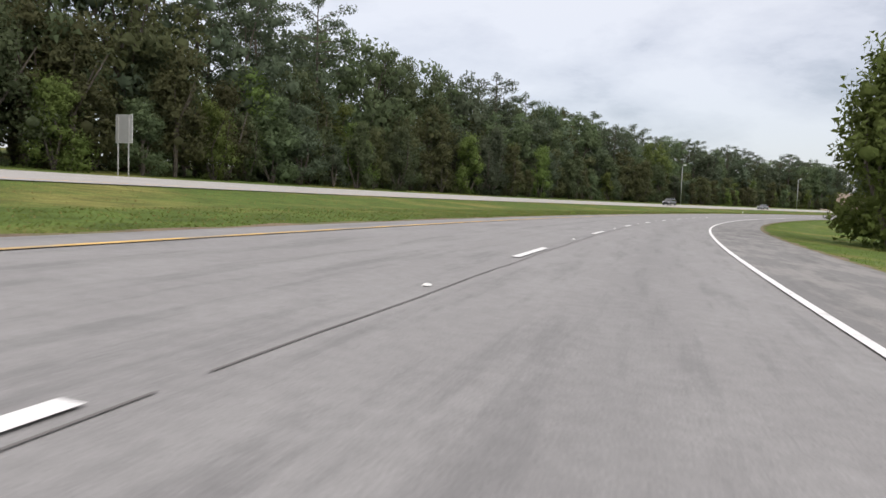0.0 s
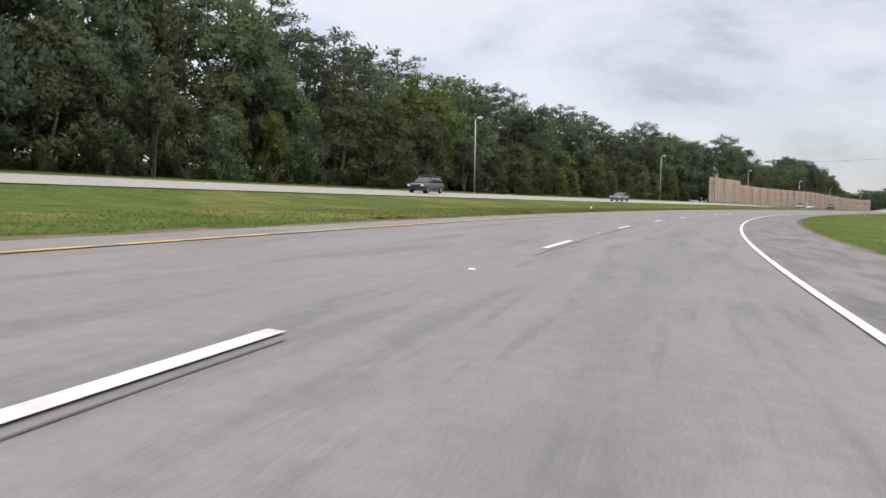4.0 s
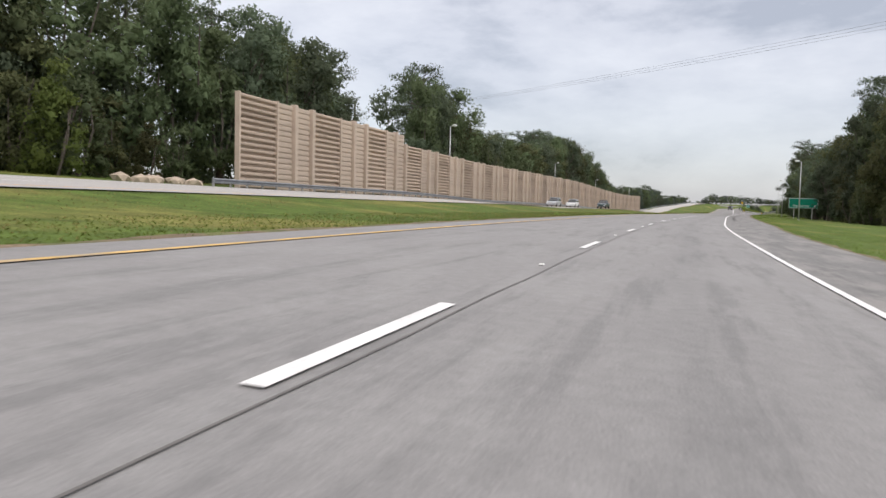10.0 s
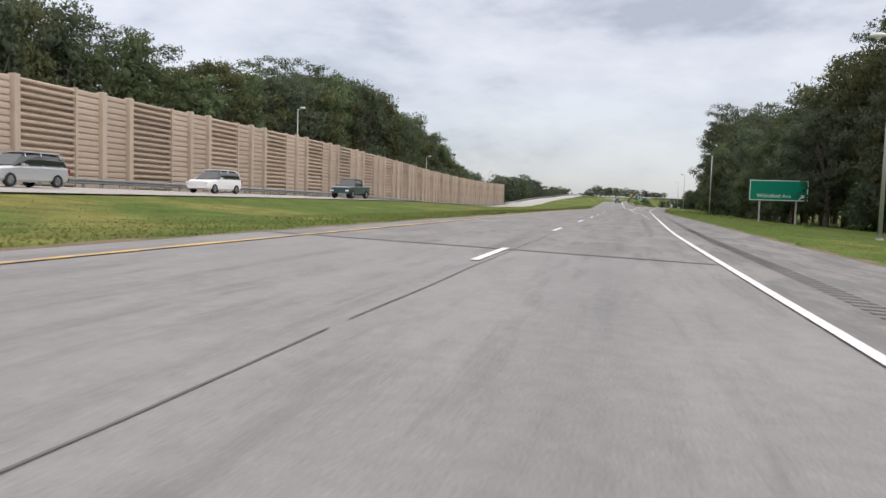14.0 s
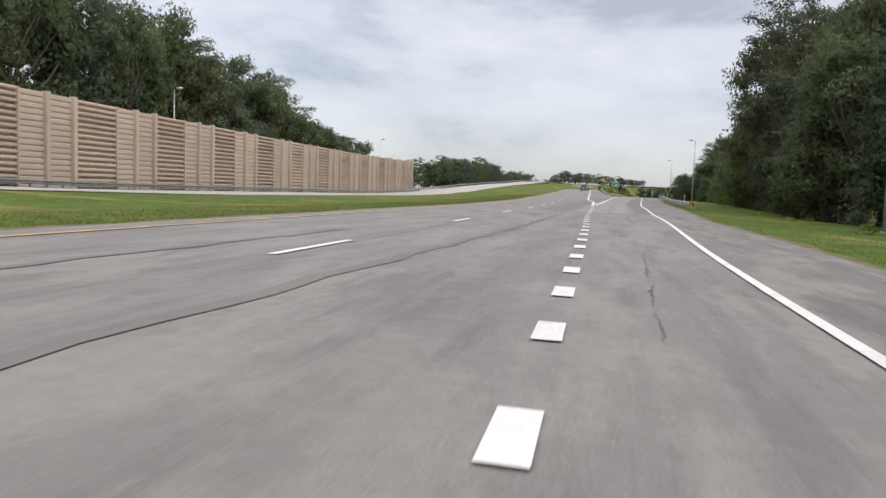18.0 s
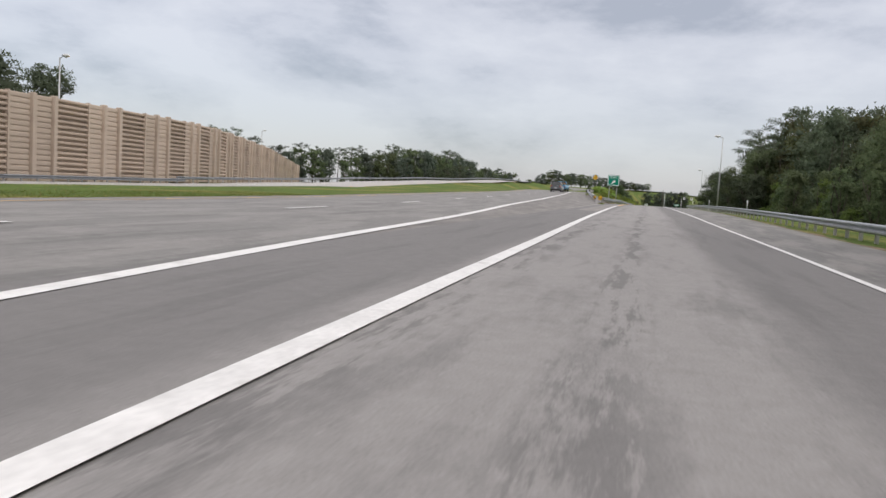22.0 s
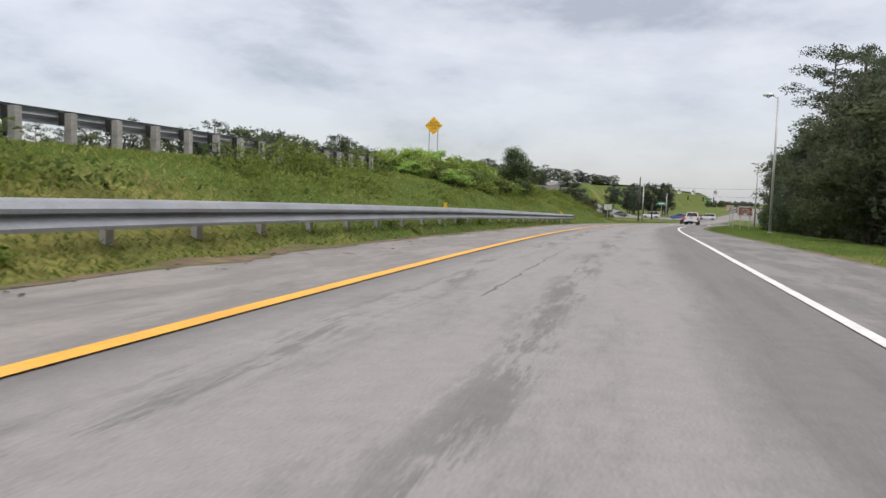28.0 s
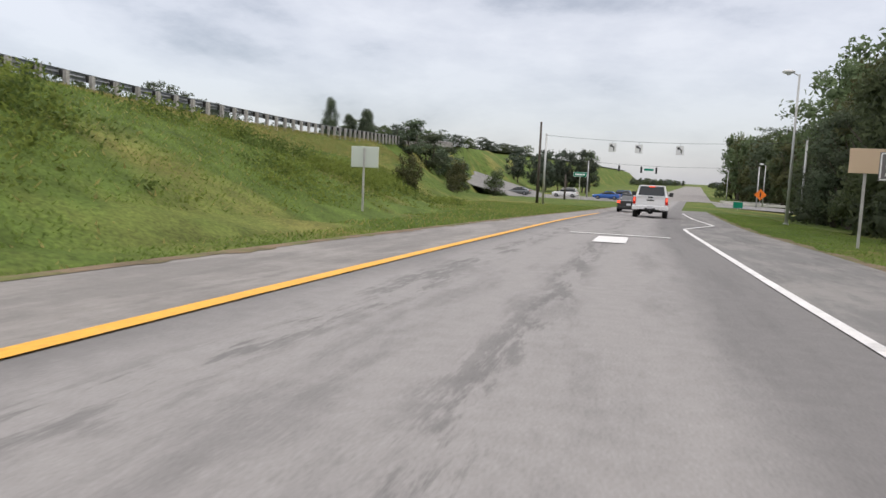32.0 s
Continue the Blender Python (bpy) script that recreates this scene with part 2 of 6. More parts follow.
# ---- the lie of the land: a reference line along the lane, distance s along it and offset to its right ----
NODES = [(-108.0, -192.0, 0.6), (-47.0, -97.0, 0.5), (-24.5, -71.0, 0.4), (-6.6, -25.5, 0.28), (0.0, 0.0, 0.2), (7.87, 26.1, 0.13), (16.88, 51.46, 0.07), (27.27, 75.74, 0.05), (39.01, 99.2, 0.07),
         (52.23, 122.03, 0.12), (66.87, 144.08, 0.19), (82.25, 164.77, 0.25), (98.41, 184.52, 0.3), (115.66, 203.69, 0.35), (133.83, 222.34, 0.4), (152.13, 240.52, 0.45), (171.02, 258.14, 0.47),
         (190.6, 275.0, 0.49), (210.33, 291.54, 0.51), (229.79, 307.56, 0.53), (249.15, 323.33, 0.53)]
NODES_B = [(268.25, 338.86, 0.52), (287.14, 353.96, 0.48), (306.11, 368.75, 0.43), (325.34, 384.13, 0.39), (345.06, 400.22, 0.39), (365.32, 416.29, 0.44), (385.77, 431.49, 0.57), (405.79, 445.99, 0.71),
           (423.99, 459.42, 0.8), (440.13, 471.34, 0.82), (455.24, 482.34, 0.78), (470.13, 493.05, 0.68), (485.82, 504.07, 0.43), (501.49, 514.63, 0.05), (516.97, 524.37, -0.39), (532.6, 533.43, -0.88),
           (548.5, 542.2, -1.35), (564.7, 551.0, -1.85), (597.6, 567.5, -2.7), (630.8, 583.4, -3.2), (664.6, 599.4, -3.5)]
FAR = [(698.0, 615.2, -3.6), (766.0, 647.0, -3.6), (834.0, 679.0, -3.5), (980.0, 747.0, -3.3), (1180.0, 841.0, -3.0)]


def spline(nodes, step=1.0):
    p = np.array(nodes, float)
    p = np.vstack([2 * p[0] - p[1], p, 2 * p[-1] - p[-2]])
    out = []
    for i in range(1, len(p) - 2):
        for u in np.linspace(0, 1, 40, endpoint=False):
            a, b, c, d = p[i - 1:i + 3]
            out.append(0.5 * (2 * b + (c - a) * u + (2 * a - 5 * b + 4 * c - d) * u ** 2 + (3 * b - a - 3 * c + d) * u ** 3))
    out.append(p[-2])
    return np.array(out)


LINE = spline(NODES + NODES_B + FAR)
_d = np.r_[0, np.cumsum(np.hypot(*np.diff(LINE[:, :2], axis=0).T))]
_zero = _d[np.argmin(np.hypot(LINE[:, 0], LINE[:, 1]))]
LINE_S = _d - _zero
S_MIN, S_MAX = LINE_S[0], LINE_S[-1]
_t = np.gradient(LINE[:, :2], axis=0)
LINE_T = _t / np.hypot(_t[:, 0], _t[:, 1])[:, None]


def table(*pairs):
    """A smooth function of s through the given pairs."""
    a = np.array(pairs, float)
    grid = np.arange(S_MIN - 60, S_MAX + 60, 2.0)
    v = np.interp(grid, a[:, 0], a[:, 1])
    k = np.hanning(11)
    v = np.convolve(np.pad(v, 5, mode="edge"), k / k.sum(), mode="valid")
    return lambda s: np.interp(s, grid, v)


BANK = table((-200, .06), (288, .06), (340, .05), (366, .03), (441, .015), (513, 0.0), (900, 0.0))
EDGE_R = table((5, 1.75), (62, 1.67), (90, 1.6), (168, 1.65), (207, 1.72), (231, 1.75), (255, 2.05), (272, 2.2), (288, 2.45), (310, 2.5), (327, 2.42), (348, 2.17), (357, 1.93), (363, 1.8), (375, 1.62), (392, 1.4), (425, 1.62), (447, 1.82), (460, 1.84), (466, 1.66), (479, 1.38), (497, 1.6), (507, 1.52), (520, 1.86), (536, 2.08), (549, 2.5), (570, 2.92), (581, 2.9), (600, 2.6), (612, 2.4), (624, 2.2), (647, 2.06), (656, 1.9), (695, 1.8), (722, 1.92), (740, 1.81), (758, 1.87), (768, 1.8), (776, 1.64), (791, 1.5), (805, 1.7), (830, 2.1))
LANE = table((5, -2.1), (61, -2.13), (133, -2.3), (167, -2.0), (206, -2.03), (243, -1.93), (299, -1.44), (350, -1.67), (376, -2.15), (410, -2.5), (449, -3.2), (462, -3.87), (473, -4.25), (498, -5.3), (526, -5.8), (547, -6.15), (560, -6.85), (571, -8.1), (577, -8.5), (586, -9.0), (598, -10.1), (607, -10.85), (621, -11.7), (640, -13.2), (657, -14.5), (700, -18.0), (747, -22.0), (792, -27.7), (830, -33.7), (880, -42.2), (1000, -66))
RISE = table((525, 0.0), (547, .04), (571, .1), (598, .14), (626, .37), (657, .65), (680, 1.05), (700, 1.6), (715, 2.0), (730, 2.5), (755, 3.2), (781, 3.8), (800, 4.2), (820, 4.8), (845, 5.9), (880, 7.45), (930, 9.4), (1000, 11.2), (1100, 12.2))
OPP = table((-200, -22), (30, -23), (100, -23.5), (178, -21), (216, -20.5), (260, -18.8), (310, -18), (375, -20.5), (447, -24.5), (543, -32.3), (570, -34.6), (620, -39), (700, -46.5), (747, -51), (792, -57), (880, -72), (1000, -96))
OPP_UP = table((0, -.1), (300, .05), (375, .15), (447, .3), (500, 0.0), (560, -.5), (600, -1.0), (640, -1.1), (690, -.65), (731, 0.0), (760, 1.0), (790, 1.8), (815, 2.9), (838, 3.2), (880, 2.7), (930, 1.4), (1000, 0.0))
WALL = table((240, -28), (308, -30.3), (375, -33.5), (447, -38), (543, -45.9), (567, -47.7), (620, -51), (640, -53.2), (655, -57.5), (670, -63.5), (690, -71), (720, -81.5), (800, -110))


def mainline(s):
    """Offset of the through road's right edge line."""
    return LANE(s) + 3.7


def left_edge(s):
    return np.where(s < 500, -99.0, np.interp(s, [515, 600, 640, 690, 705, 722, 780, 830], [-4.6, -4.6, -4.8, -5.2, -5.4, -5.0, -5.0, -4.8]))


def up(s, lat):
    """Height of the ground over the reference line."""
    s, lat = np.asarray(s, float), np.asarray(lat, float)
    z = -BANK(s) * np.clip(lat, -60, 9)
    x1 = np.minimum(mainline(s) + np.interp(s, [655, 690], [0.0, 3.4]), -6.6)
    toe = np.interp(s, [655, 680, 770, 800, 824, 850], [-4.4, -5.6, -5.6, -9.6, -17.0, -20.5])
    width = np.clip(toe - x1, 1.8, np.interp(s, [860, 940], [30, 13]))
    k = np.clip((x1 + width - lat) / width, 0, 1)
    k = 1 - (1 - k) ** np.interp(s, [640, 700, 770, 805], [1.0, 2.2, 2.2, 1.15])
    # the bank opens where the cross street passes
    k = k * (1 - np.clip((s - 836) / 34, 0, 1) * np.clip((944 - s) / 16, 0, 1) * np.clip((lat - x1) / 5, 0, 1))
    o = OPP(s)
    z = z + RISE(s) * k * np.clip((lat - (o - 26)) / 13, 0, 1)
    across = np.clip((o + 9 - lat) / 9, 0, 1)
    z = z + OPP_UP(s) * across
    y = LANE(s) - 5.2
    mid = np.clip(1 - np.abs(lat - (y + o) / 2) / np.maximum((y - o) / 2, 1), 0, 1)
    z = z - 0.25 * mid
    z = z - np.clip(lat - 6.5, 0, 18) * 0.05
    z = z + 2.2 * np.clip((-52 - lat) / 22, 0, 1) * np.clip((330 - s) / 40, 0, 1)
    return z


def place(s, lat, dz=0.0):
    s, lat = np.asarray(s, float), np.asarray(lat, float)
    x, y, z = (np.interp(s, LINE_S, LINE[:, i]) for i in range(3))
    tx, ty = (np.interp(s, LINE_S, LINE_T[:, i]) for i in range(2))
    return np.stack([x + ty * lat, y - tx * lat, z + up(s, lat) + dz - 0.06], -1)


def spot(s, lat, dz=0.0):
    return Vector(place(s, lat, dz).tolist())


def bearing(s):
    tx, ty = (float(np.interp(s, LINE_S, LINE_T[:, i])) for i in range(2))
    return math.degrees(math.atan2(-tx, ty))


# ---- builders ----


def mesh_object(name, verts, faces, mat, parent=None, smooth=False):
    me = bpy.data.meshes.new(name)
    me.from_pydata([tuple(v) for v in verts], [], [tuple(f) for f in faces])
    me.materials.append(mat)
    if smooth:
        me.polygons.foreach_set("use_smooth", [True] * len(me.polygons))
    ob = new(name, me)
    if parent:
        ob.parent = parent
    return ob


def grid_mesh(name, s_values, lat_columns, mat, dz=0.0, parent=None):
    """A sheet over the land; lat_columns are functions of s."""
    s = np.asarray(s_values, float)
    cols = [place(s, np.broadcast_to(f(s), s.shape), dz) for f in lat_columns]
    v = np.stack(cols, 1).reshape(-1, 3)
    m, n = len(s), len(cols)
    q = [(i * n + j, i * n + j + 1, (i + 1) * n + j + 1, (i + 1) * n + j) for i in range(m - 1) for j in range(n - 1)]
    ob = mesh_object(name, v, q, mat, parent, True)
    mid = np.where(s < 505, LANE(s) / 2, -1.45) + EDGE_R(s) / 2
    lat = np.stack([np.broadcast_to(f(s), s.shape) - mid for f in lat_columns], 1).reshape(-1)
    uv = np.stack([lat, np.repeat(s, n)], 1)
    layer = ob.data.uv_layers.new(name="lane")
    layer.data.foreach_set("uv", uv[[i for f in q for i in f]].astype(np.float32).ravel())
    return ob


def ribbon(name, centre, width, s0, s1, mat, dz=0.06, step=3.0, parent=None):
    n = max(2, int((s1 - s0) / step) + 1)
    return grid_mesh(name, np.linspace(s0, s1, n), [lambda s: centre(s) - width / 2, lambda s: centre(s) + width / 2], mat, dz, parent)


def thing(name, m, label, category, group=""):
    ob = tagged(new(name), label, category, group)
    ob.matrix_world = m
    return ob


def part(name, bm, mat, parent, label="", smooth=False):
    me = bpy.data.meshes.new(name)
    bm.normal_update()
    bm.to_mesh(me)
    bm.free()
    me.materials.append(mat)
    if smooth:
        me.polygons.foreach_set("use_smooth", [True] * len(me.polygons))
    ob = new(name, me)
    ob.parent = parent
    if label:
        ob["label"] = label
    return ob


def box(bm, x, y, z, sx, sy, sz, rot=None, bevel=0.0):
    """Adds a box centred at x, y, z."""
    r = bmesh.ops.create_cube(bm, size=1)
    vs = r["verts"]
    m = Matrix.LocRotScale((x, y, z), rot or Euler((0, 0, 0)), (sx, sy, sz))
    bmesh.ops.transform(bm, matrix=m, verts=vs)
    if bevel:
        es = {e for v in vs for e in v.link_edges}
        bmesh.ops.bevel(bm, geom=list(es), offset=bevel, segments=2, affect="EDGES", profile=0.6)
    return bm


def boxed(x, y, z, sx, sy, sz, bevel=0.0, rot=None):
    return box(bmesh.new(), x, y, z, sx, sy, sz, rot, bevel)


def tube(bm, a, b, r0, r1=None, n=10):
    """Adds a tapered round bar from a to b."""
    a, b = Vector(a), Vector(b)
    d = b - a
    m = Matrix.Translation((a + b) / 2) @ d.to_track_quat("Z", "Y").to_matrix().to_4x4()
    bmesh.ops.create_cone(bm, cap_ends=True, segments=n, radius1=r0, radius2=r0 if r1 is None else r1, depth=d.length, matrix=m)
    return bm


def tubed(a, b, r0, r1=None, n=10):
    return tube(bmesh.new(), a, b, r0, r1, n)


def loft(sections, closed=True, caps=True):
    """A skin through rings of equal length."""
    bm = bmesh.new()
    rings = [[bm.verts.new(p) for p in ring] for ring in sections]
    n = len(rings[0])
    for a, b in zip(rings, rings[1:]):
        for i in range(n if closed else n - 1):
            bm.faces.new((a[i], a[(i + 1) % n], b[(i + 1) % n], b[i]))
    if caps and closed:
        bm.faces.new(rings[0][::-1])
        bm.faces.new(rings[-1])
    bmesh.ops.recalc_face_normals(bm, faces=bm.faces[:])
    return bm


def standing(s, lat, turn=0.0, dz=0.0):
    """A pose on the ground, its y axis along the road."""
    p = spot(s, lat, dz)
    return pose(p.x, p.y, p.z, 0, 0, bearing(s) + turn)


# ---- ground and roads ----
PALE_SHOULDER = asphalt("pale_gritty_asphalt", (0.196, 0.184, 0.172), (0.146, 0.137, 0.129), (0.285, 0.266, 0.246), 0.5, 0.0, 0.4)
GORE_ASPHALT = asphalt("gore_asphalt", (0.170, 0.160, 0.150), (0.115, 0.108, 0.102), (0.245, 0.228, 0.212), 0.6, 0.0, 0.4)
LATS = [-420, -260, -170, -120, -95, -80, -70, -62, -56, -51, -47, -43.5, -40, -37, -34, -31, -28, -25, -22.5, -20, -18, -16, -14, -12, -10.5, -9, -7.8, -6.6, -5.6, -4.6, -3, 0, 3, 4.6, 5.6, 6.6, 8, 10, 12.5, 16, 20, 25, 32, 42, 60, 95, 150]
s_ground = np.arange(S_MIN, S_MAX, 5.0)
cols = [place(s_ground, np.full_like(s_ground, v)) for v in LATS]
gv = np.stack(cols, 1).reshape(-1, 3).tolist()
n_c = len(LATS)
gq = [(i * n_c + j, i * n_c + j + 1, (i + 1) * n_c + j + 1, (i + 1) * n_c + j) for i in range(len(s_ground) - 1) for j in range(n_c - 1)]
# the same sheet runs on, coarser and a little lower, to the horizon
axis = np.r_[-3800, -2600, -1800, -1300, -900, -650, np.arange(-450, 1300, 50), 1450, 1700, 2100, 2700, 3400, 4200]
base_i = len(gv)
for gx in axis:
    for gy in axis:
        near_i = int(np.argmin((LINE[:, 0] - gx) ** 2 + (LINE[:, 1] - gy) ** 2))
        dist = math.hypot(LINE[near_i, 0] - gx, LINE[near_i, 1] - gy)
        gv.append((gx, gy, LINE[near_i, 2] - 2.2 - (1.5 if dist < 160 else 0)))
n_a = len(axis)
gq += [(base_i + i * n_a + j, base_i + (i + 1) * n_a + j, base_i + (i + 1) * n_a + j + 1, base_i + i * n_a + j + 1) for i in range(n_a - 1) for j in range(n_a - 1)]
ground = tagged(mesh_object("ground", gv, gq, GRASS, None, True), "rolling roadside ground of mown green grass", "ground", kind="structure")


def road(name, lefts, rights, s0, s1, mat, label, dz=0.05, step=3.0):
    s = np.linspace(s0, s1, int((s1 - s0) / step) + 2)
    fr = (0.0, 0.12, 0.24, 0.36, 0.48, 0.6, 0.7, 0.8, 0.9, 1.0)
    return tagged(grid_mesh(name, s, [lambda q, f=f: lefts(q) * (1 - f) + rights(q) * f for f in fr], mat, dz), label, "road", kind="structure")


RAMP_LINE = table((604, -2.9), (625, -2.98), (643, -2.98), (660, -3.1), (690, -2.97), (720, -2.9), (740, -2.75), (755, -2.8), (775, -3.04), (800, -3.2), (822, -3.3))
pave_l = lambda s: LANE(s) - 4.75
road_r = lambda s: np.where(s < 520, EDGE_R(s), np.maximum(mainline(s) + 2.9, np.interp(s, [520, 640, 660, 672, 680, 694, 700], [-4.4, -4.6, -5.3, -5.9, -7.2, -10.5, -400])))
main_r = lambda s: np.where(s < 516, EDGE_R(s), np.minimum(mainline(s) + 0.3, road_r(s) - 0.1))
REPAVED = asphalt("darker_patched_asphalt", (0.186, 0.179, 0.171), (0.125, 0.121, 0.116), (0.248, 0.237, 0.224), 0.6, 0.4, 0.4)
road("road", pave_l, main_r, S_MIN, 379.3, ASPHALT, "aged grey asphalt main road with worn lanes", 0.05)
road("road", pave_l, main_r, 379.3, S_MAX, REPAVED, "darker patched asphalt of the main road", 0.05)
road("gore_pavement", mainline, lambda s: np.maximum(road_r(s), mainline(s) + 0.2), 506, S_MAX, GORE_ASPHALT, "grey asphalt between the main road and its exit", 0.053)
ramp_road = road("ramp_road", left_edge, EDGE_R, 506, S_MAX, RAMP_ASPHALT, "worn blotchy asphalt exit ramp", 0.056)
shoulder_r = lambda s: np.interp(s, [0, 260, 330, 390, 420, 500, 530, 560, 640, 700, 745, 790, 830, 900], [4.9, 4.9, 6.2, 4.6, 4.4, 3.6, 5.0, 5.8, 5.6, 4.8, 3.4, 4.0, 4.6, 4.6])
road("pavement", EDGE_R, shoulder_r, S_MIN, 852, SHOULDER, "dark gritty asphalt shoulder beside the road", 0.048)
road("pavement", lambda s: np.maximum(left_edge(s) - 0.15, mainline(s) + 2.4), RAMP_LINE, 608, 852, PALE_SHOULDER, "pale gritty shoulder left of the ramp", 0.062)
road("opposite_road", lambda s: OPP(s) - 11.4, OPP, S_MIN, S_MAX, PALE_ROAD, "pale worn carriageway of the opposite direction", 0.04)
road("opposite_ramp", lambda s: WALL(s) + 2.6, lambda s: np.minimum(WALL(s) + 10.5, OPP(s) - 10.5), 560, 764, PALE_ROAD, "pale ramp of the opposite carriageway beside the noise wall", 0.035)
road("cross_road", lambda s: np.full_like(s, -160.0), lambda s: np.full_like(s, 120.0), 890, 922, SHOULDER, "asphalt cross street at the junction", 0.058)
road("far_road", lambda s: np.interp(s, [922, 935], [-9.5, -6.0]), lambda s: np.interp(s, [922, 940], [14.0, 7.0]), 922, S_MAX, PALE_SHOULDER, "pale wide road going on past the junction", 0.064)

# painted lines
lines = tagged(new("road_lines"), "white and yellow painted lines on the asphalt", "road marking", kind="structure")
paint = lambda *a, **k: ribbon(*a, parent=lines, **k)
paint("edge_line", EDGE_R, 0.125, S_MIN, 798, WHITE_PAINT, 0.066)
paint("median_line", lambda s: LANE(s) - 3.85, 0.12, S_MIN, S_MAX, FADED_YELLOW, 0.064)
paint("ramp_line", RAMP_LINE, 0.17, 640, 820, YELLOW_PAINT, 0.07)
paint("gore_line", table((500, -2.1), (526, -2.12), (545, -1.7), (558, -1.6), (572, -1.78), (577, -1.82), (588, -2.1), (600, -2.42), (622, -2.92), (640, -3.0)), 0.22, 530, 640.1, WHITE_PAINT, 0.07)
for s0, lat0, w in ((638.6, -3.65, 0.30), (639.2, -4.45, 0.22), (634.6, -5.3, 0.2)):
    paint("chevron_remnant", lambda s, a=lat0: a + 0.35 * (s - 638), w, s0, s0 + 0.45, WHITE_PAINT, 0.0665, step=0.2)
paint("gore_line", mainline, 0.22, 530, 900, WHITE_PAINT, 0.068)
DASH_S = np.interp(np.arange(-16, 70), [-16, 0, 4, 10, 13, 16, 19, 24, 28, 30, 36, 38, 40, 42, 44, 70], [-182, 13, 61.2, 133.3, 169, 206, 243, 303.5, 353.5, 378, 451, 475, 499.5, 523.5, 547.5, 862])
for s0 in DASH_S:
    paint("lane_dash", LANE, 0.13, s0 - 1.5, s0 + 1.5, WHITE_PAINT, 0.066, 1.2)
for q in np.interp(np.arange(51), [0, 11, 22, 46, 50], [421.2, 445.6, 470.0, 520.2, 528.5]):
    paint("exit_dash", mainline, 0.20, q - 0.34, q + 0.34, WHITE_PAINT, 0.066, 0.3)
for s0 in np.arange(-180, 1000, 12.19):
    paint("opposite_dash", lambda s: OPP(s) - 4.9, 0.13, s0, s0 + 3.0, WHITE_PAINT, 0.05, 1.5)
paint("opposite_edge_line", lambda s: OPP(s) - 1.2, 0.14, S_MIN, S_MAX, YELLOW_PAINT, 0.05)
paint("opposite_edge_line", lambda s: OPP(s) - 8.6, 0.14, S_MIN, S_MAX, WHITE_PAINT, 0.05)
ribbon("lane_arrow", lambda s: -0.62 + 0 * s, 0.72, 785.6, 788.3, WHITE_PAINT, 0.072, 1.0, lines)
ribbon("cross_bar", lambda s: -0.5 + 0 * s, 2.6, 789.4, 789.75, WHITE_PAINT, 0.071, 0.2, lines)
# sealed joint beside the lane line and narrow cracks that wander along the lane
CRACK = material("dark_joint_sealant", (0.125, 0.118, 0.11), 0.8, var=0.2, scale=2)
for s0 in [*np.arange(-20, 378, 23.0), *np.arange(404, 596, 24.0)]:
    paint("lane_joint", lambda s: LANE(s) + 0.16 + 0.012 * np.sin(s * 1.3), 0.018, s0, s0 + 22.6 - 7 * ((s0 // 23) % 3 == 1), CRACK, 0.0585, step=1.0)
r_c = np.random.default_rng(17)


def crack(s0, s1, lat0, drift=0.0, wide=0.03):
    """A ragged, broken crack that wanders about its line; drift carries it sideways."""
    while s0 < s1:
        end = min(s1, s0 + r_c.uniform(0.5, 2.2))
        q = np.arange(s0, end + 0.06, 0.09)
        if len(q) > 2:
            walk_ = np.cumsum(r_c.normal(0, 0.012, len(q)))
            mid = lat0 + drift * (q - s0) + walk_ - walk_.mean() + r_c.normal(0, 0.008, len(q))
            half = wide * r_c.uniform(0.15, 0.6, len(q)) * np.sin(np.linspace(0.15, np.pi - 0.15, len(q)))
            grid_mesh("crack", q, [lambda x, c=mid - half: c, lambda x, c=mid + half: c], CRACK, 0.0585, lines)
        lat0 += drift * (end - s0)
        s0 = end + r_c.uniform(0.05, 0.5)


for s0, s1, lat0, wide in ((294, 301, -0.55, 0.045), (302, 308, -0.5, 0.03), (344.5, 347.2, -0.62, 0.06), (347.8, 350.6, -0.78, 0.06), (340, 346.5, 1.55, 0.05), (470, 478, 0.3, 0.025), (486, 498, -4.0, 0.03),
                            (651.5, 657.5, -1.75, 0.06), (653, 656, -1.3, 0.05), (664, 672, -0.9, 0.04), (702, 712, -1.4, 0.04), (745, 756, -0.7, 0.035)):
    crack(s0, s1, lat0, 0.0, wide)
for s0, a, b in ((243.5, -5.4, -2.7), (247.0, -4.6, -2.3)):
    crack(s0 - 0.9, s0 + 0.9, a, (b - a) / 1.8, 0.12)
for s0, half in ((379.3, 0.07), (449.3, 0.015)):
    across = np.linspace(0, 1, 30)
    lat_at = lambda q, u: pave_l(q) * (1 - u) + EDGE_R(q) * u
    grid_mesh("cross_joint", np.array([s0 - half, s0 + half]), [lambda q, u=u: lat_at(q, u) for u in across], CRACK, 0.0585, lines)
STREAK = asphalt("dark_lane_streak", (0.158, 0.152, 0.145), (0.105, 0.10, 0.096), (0.175, 0.168, 0.16), 0.5, 0.0, 0.35)
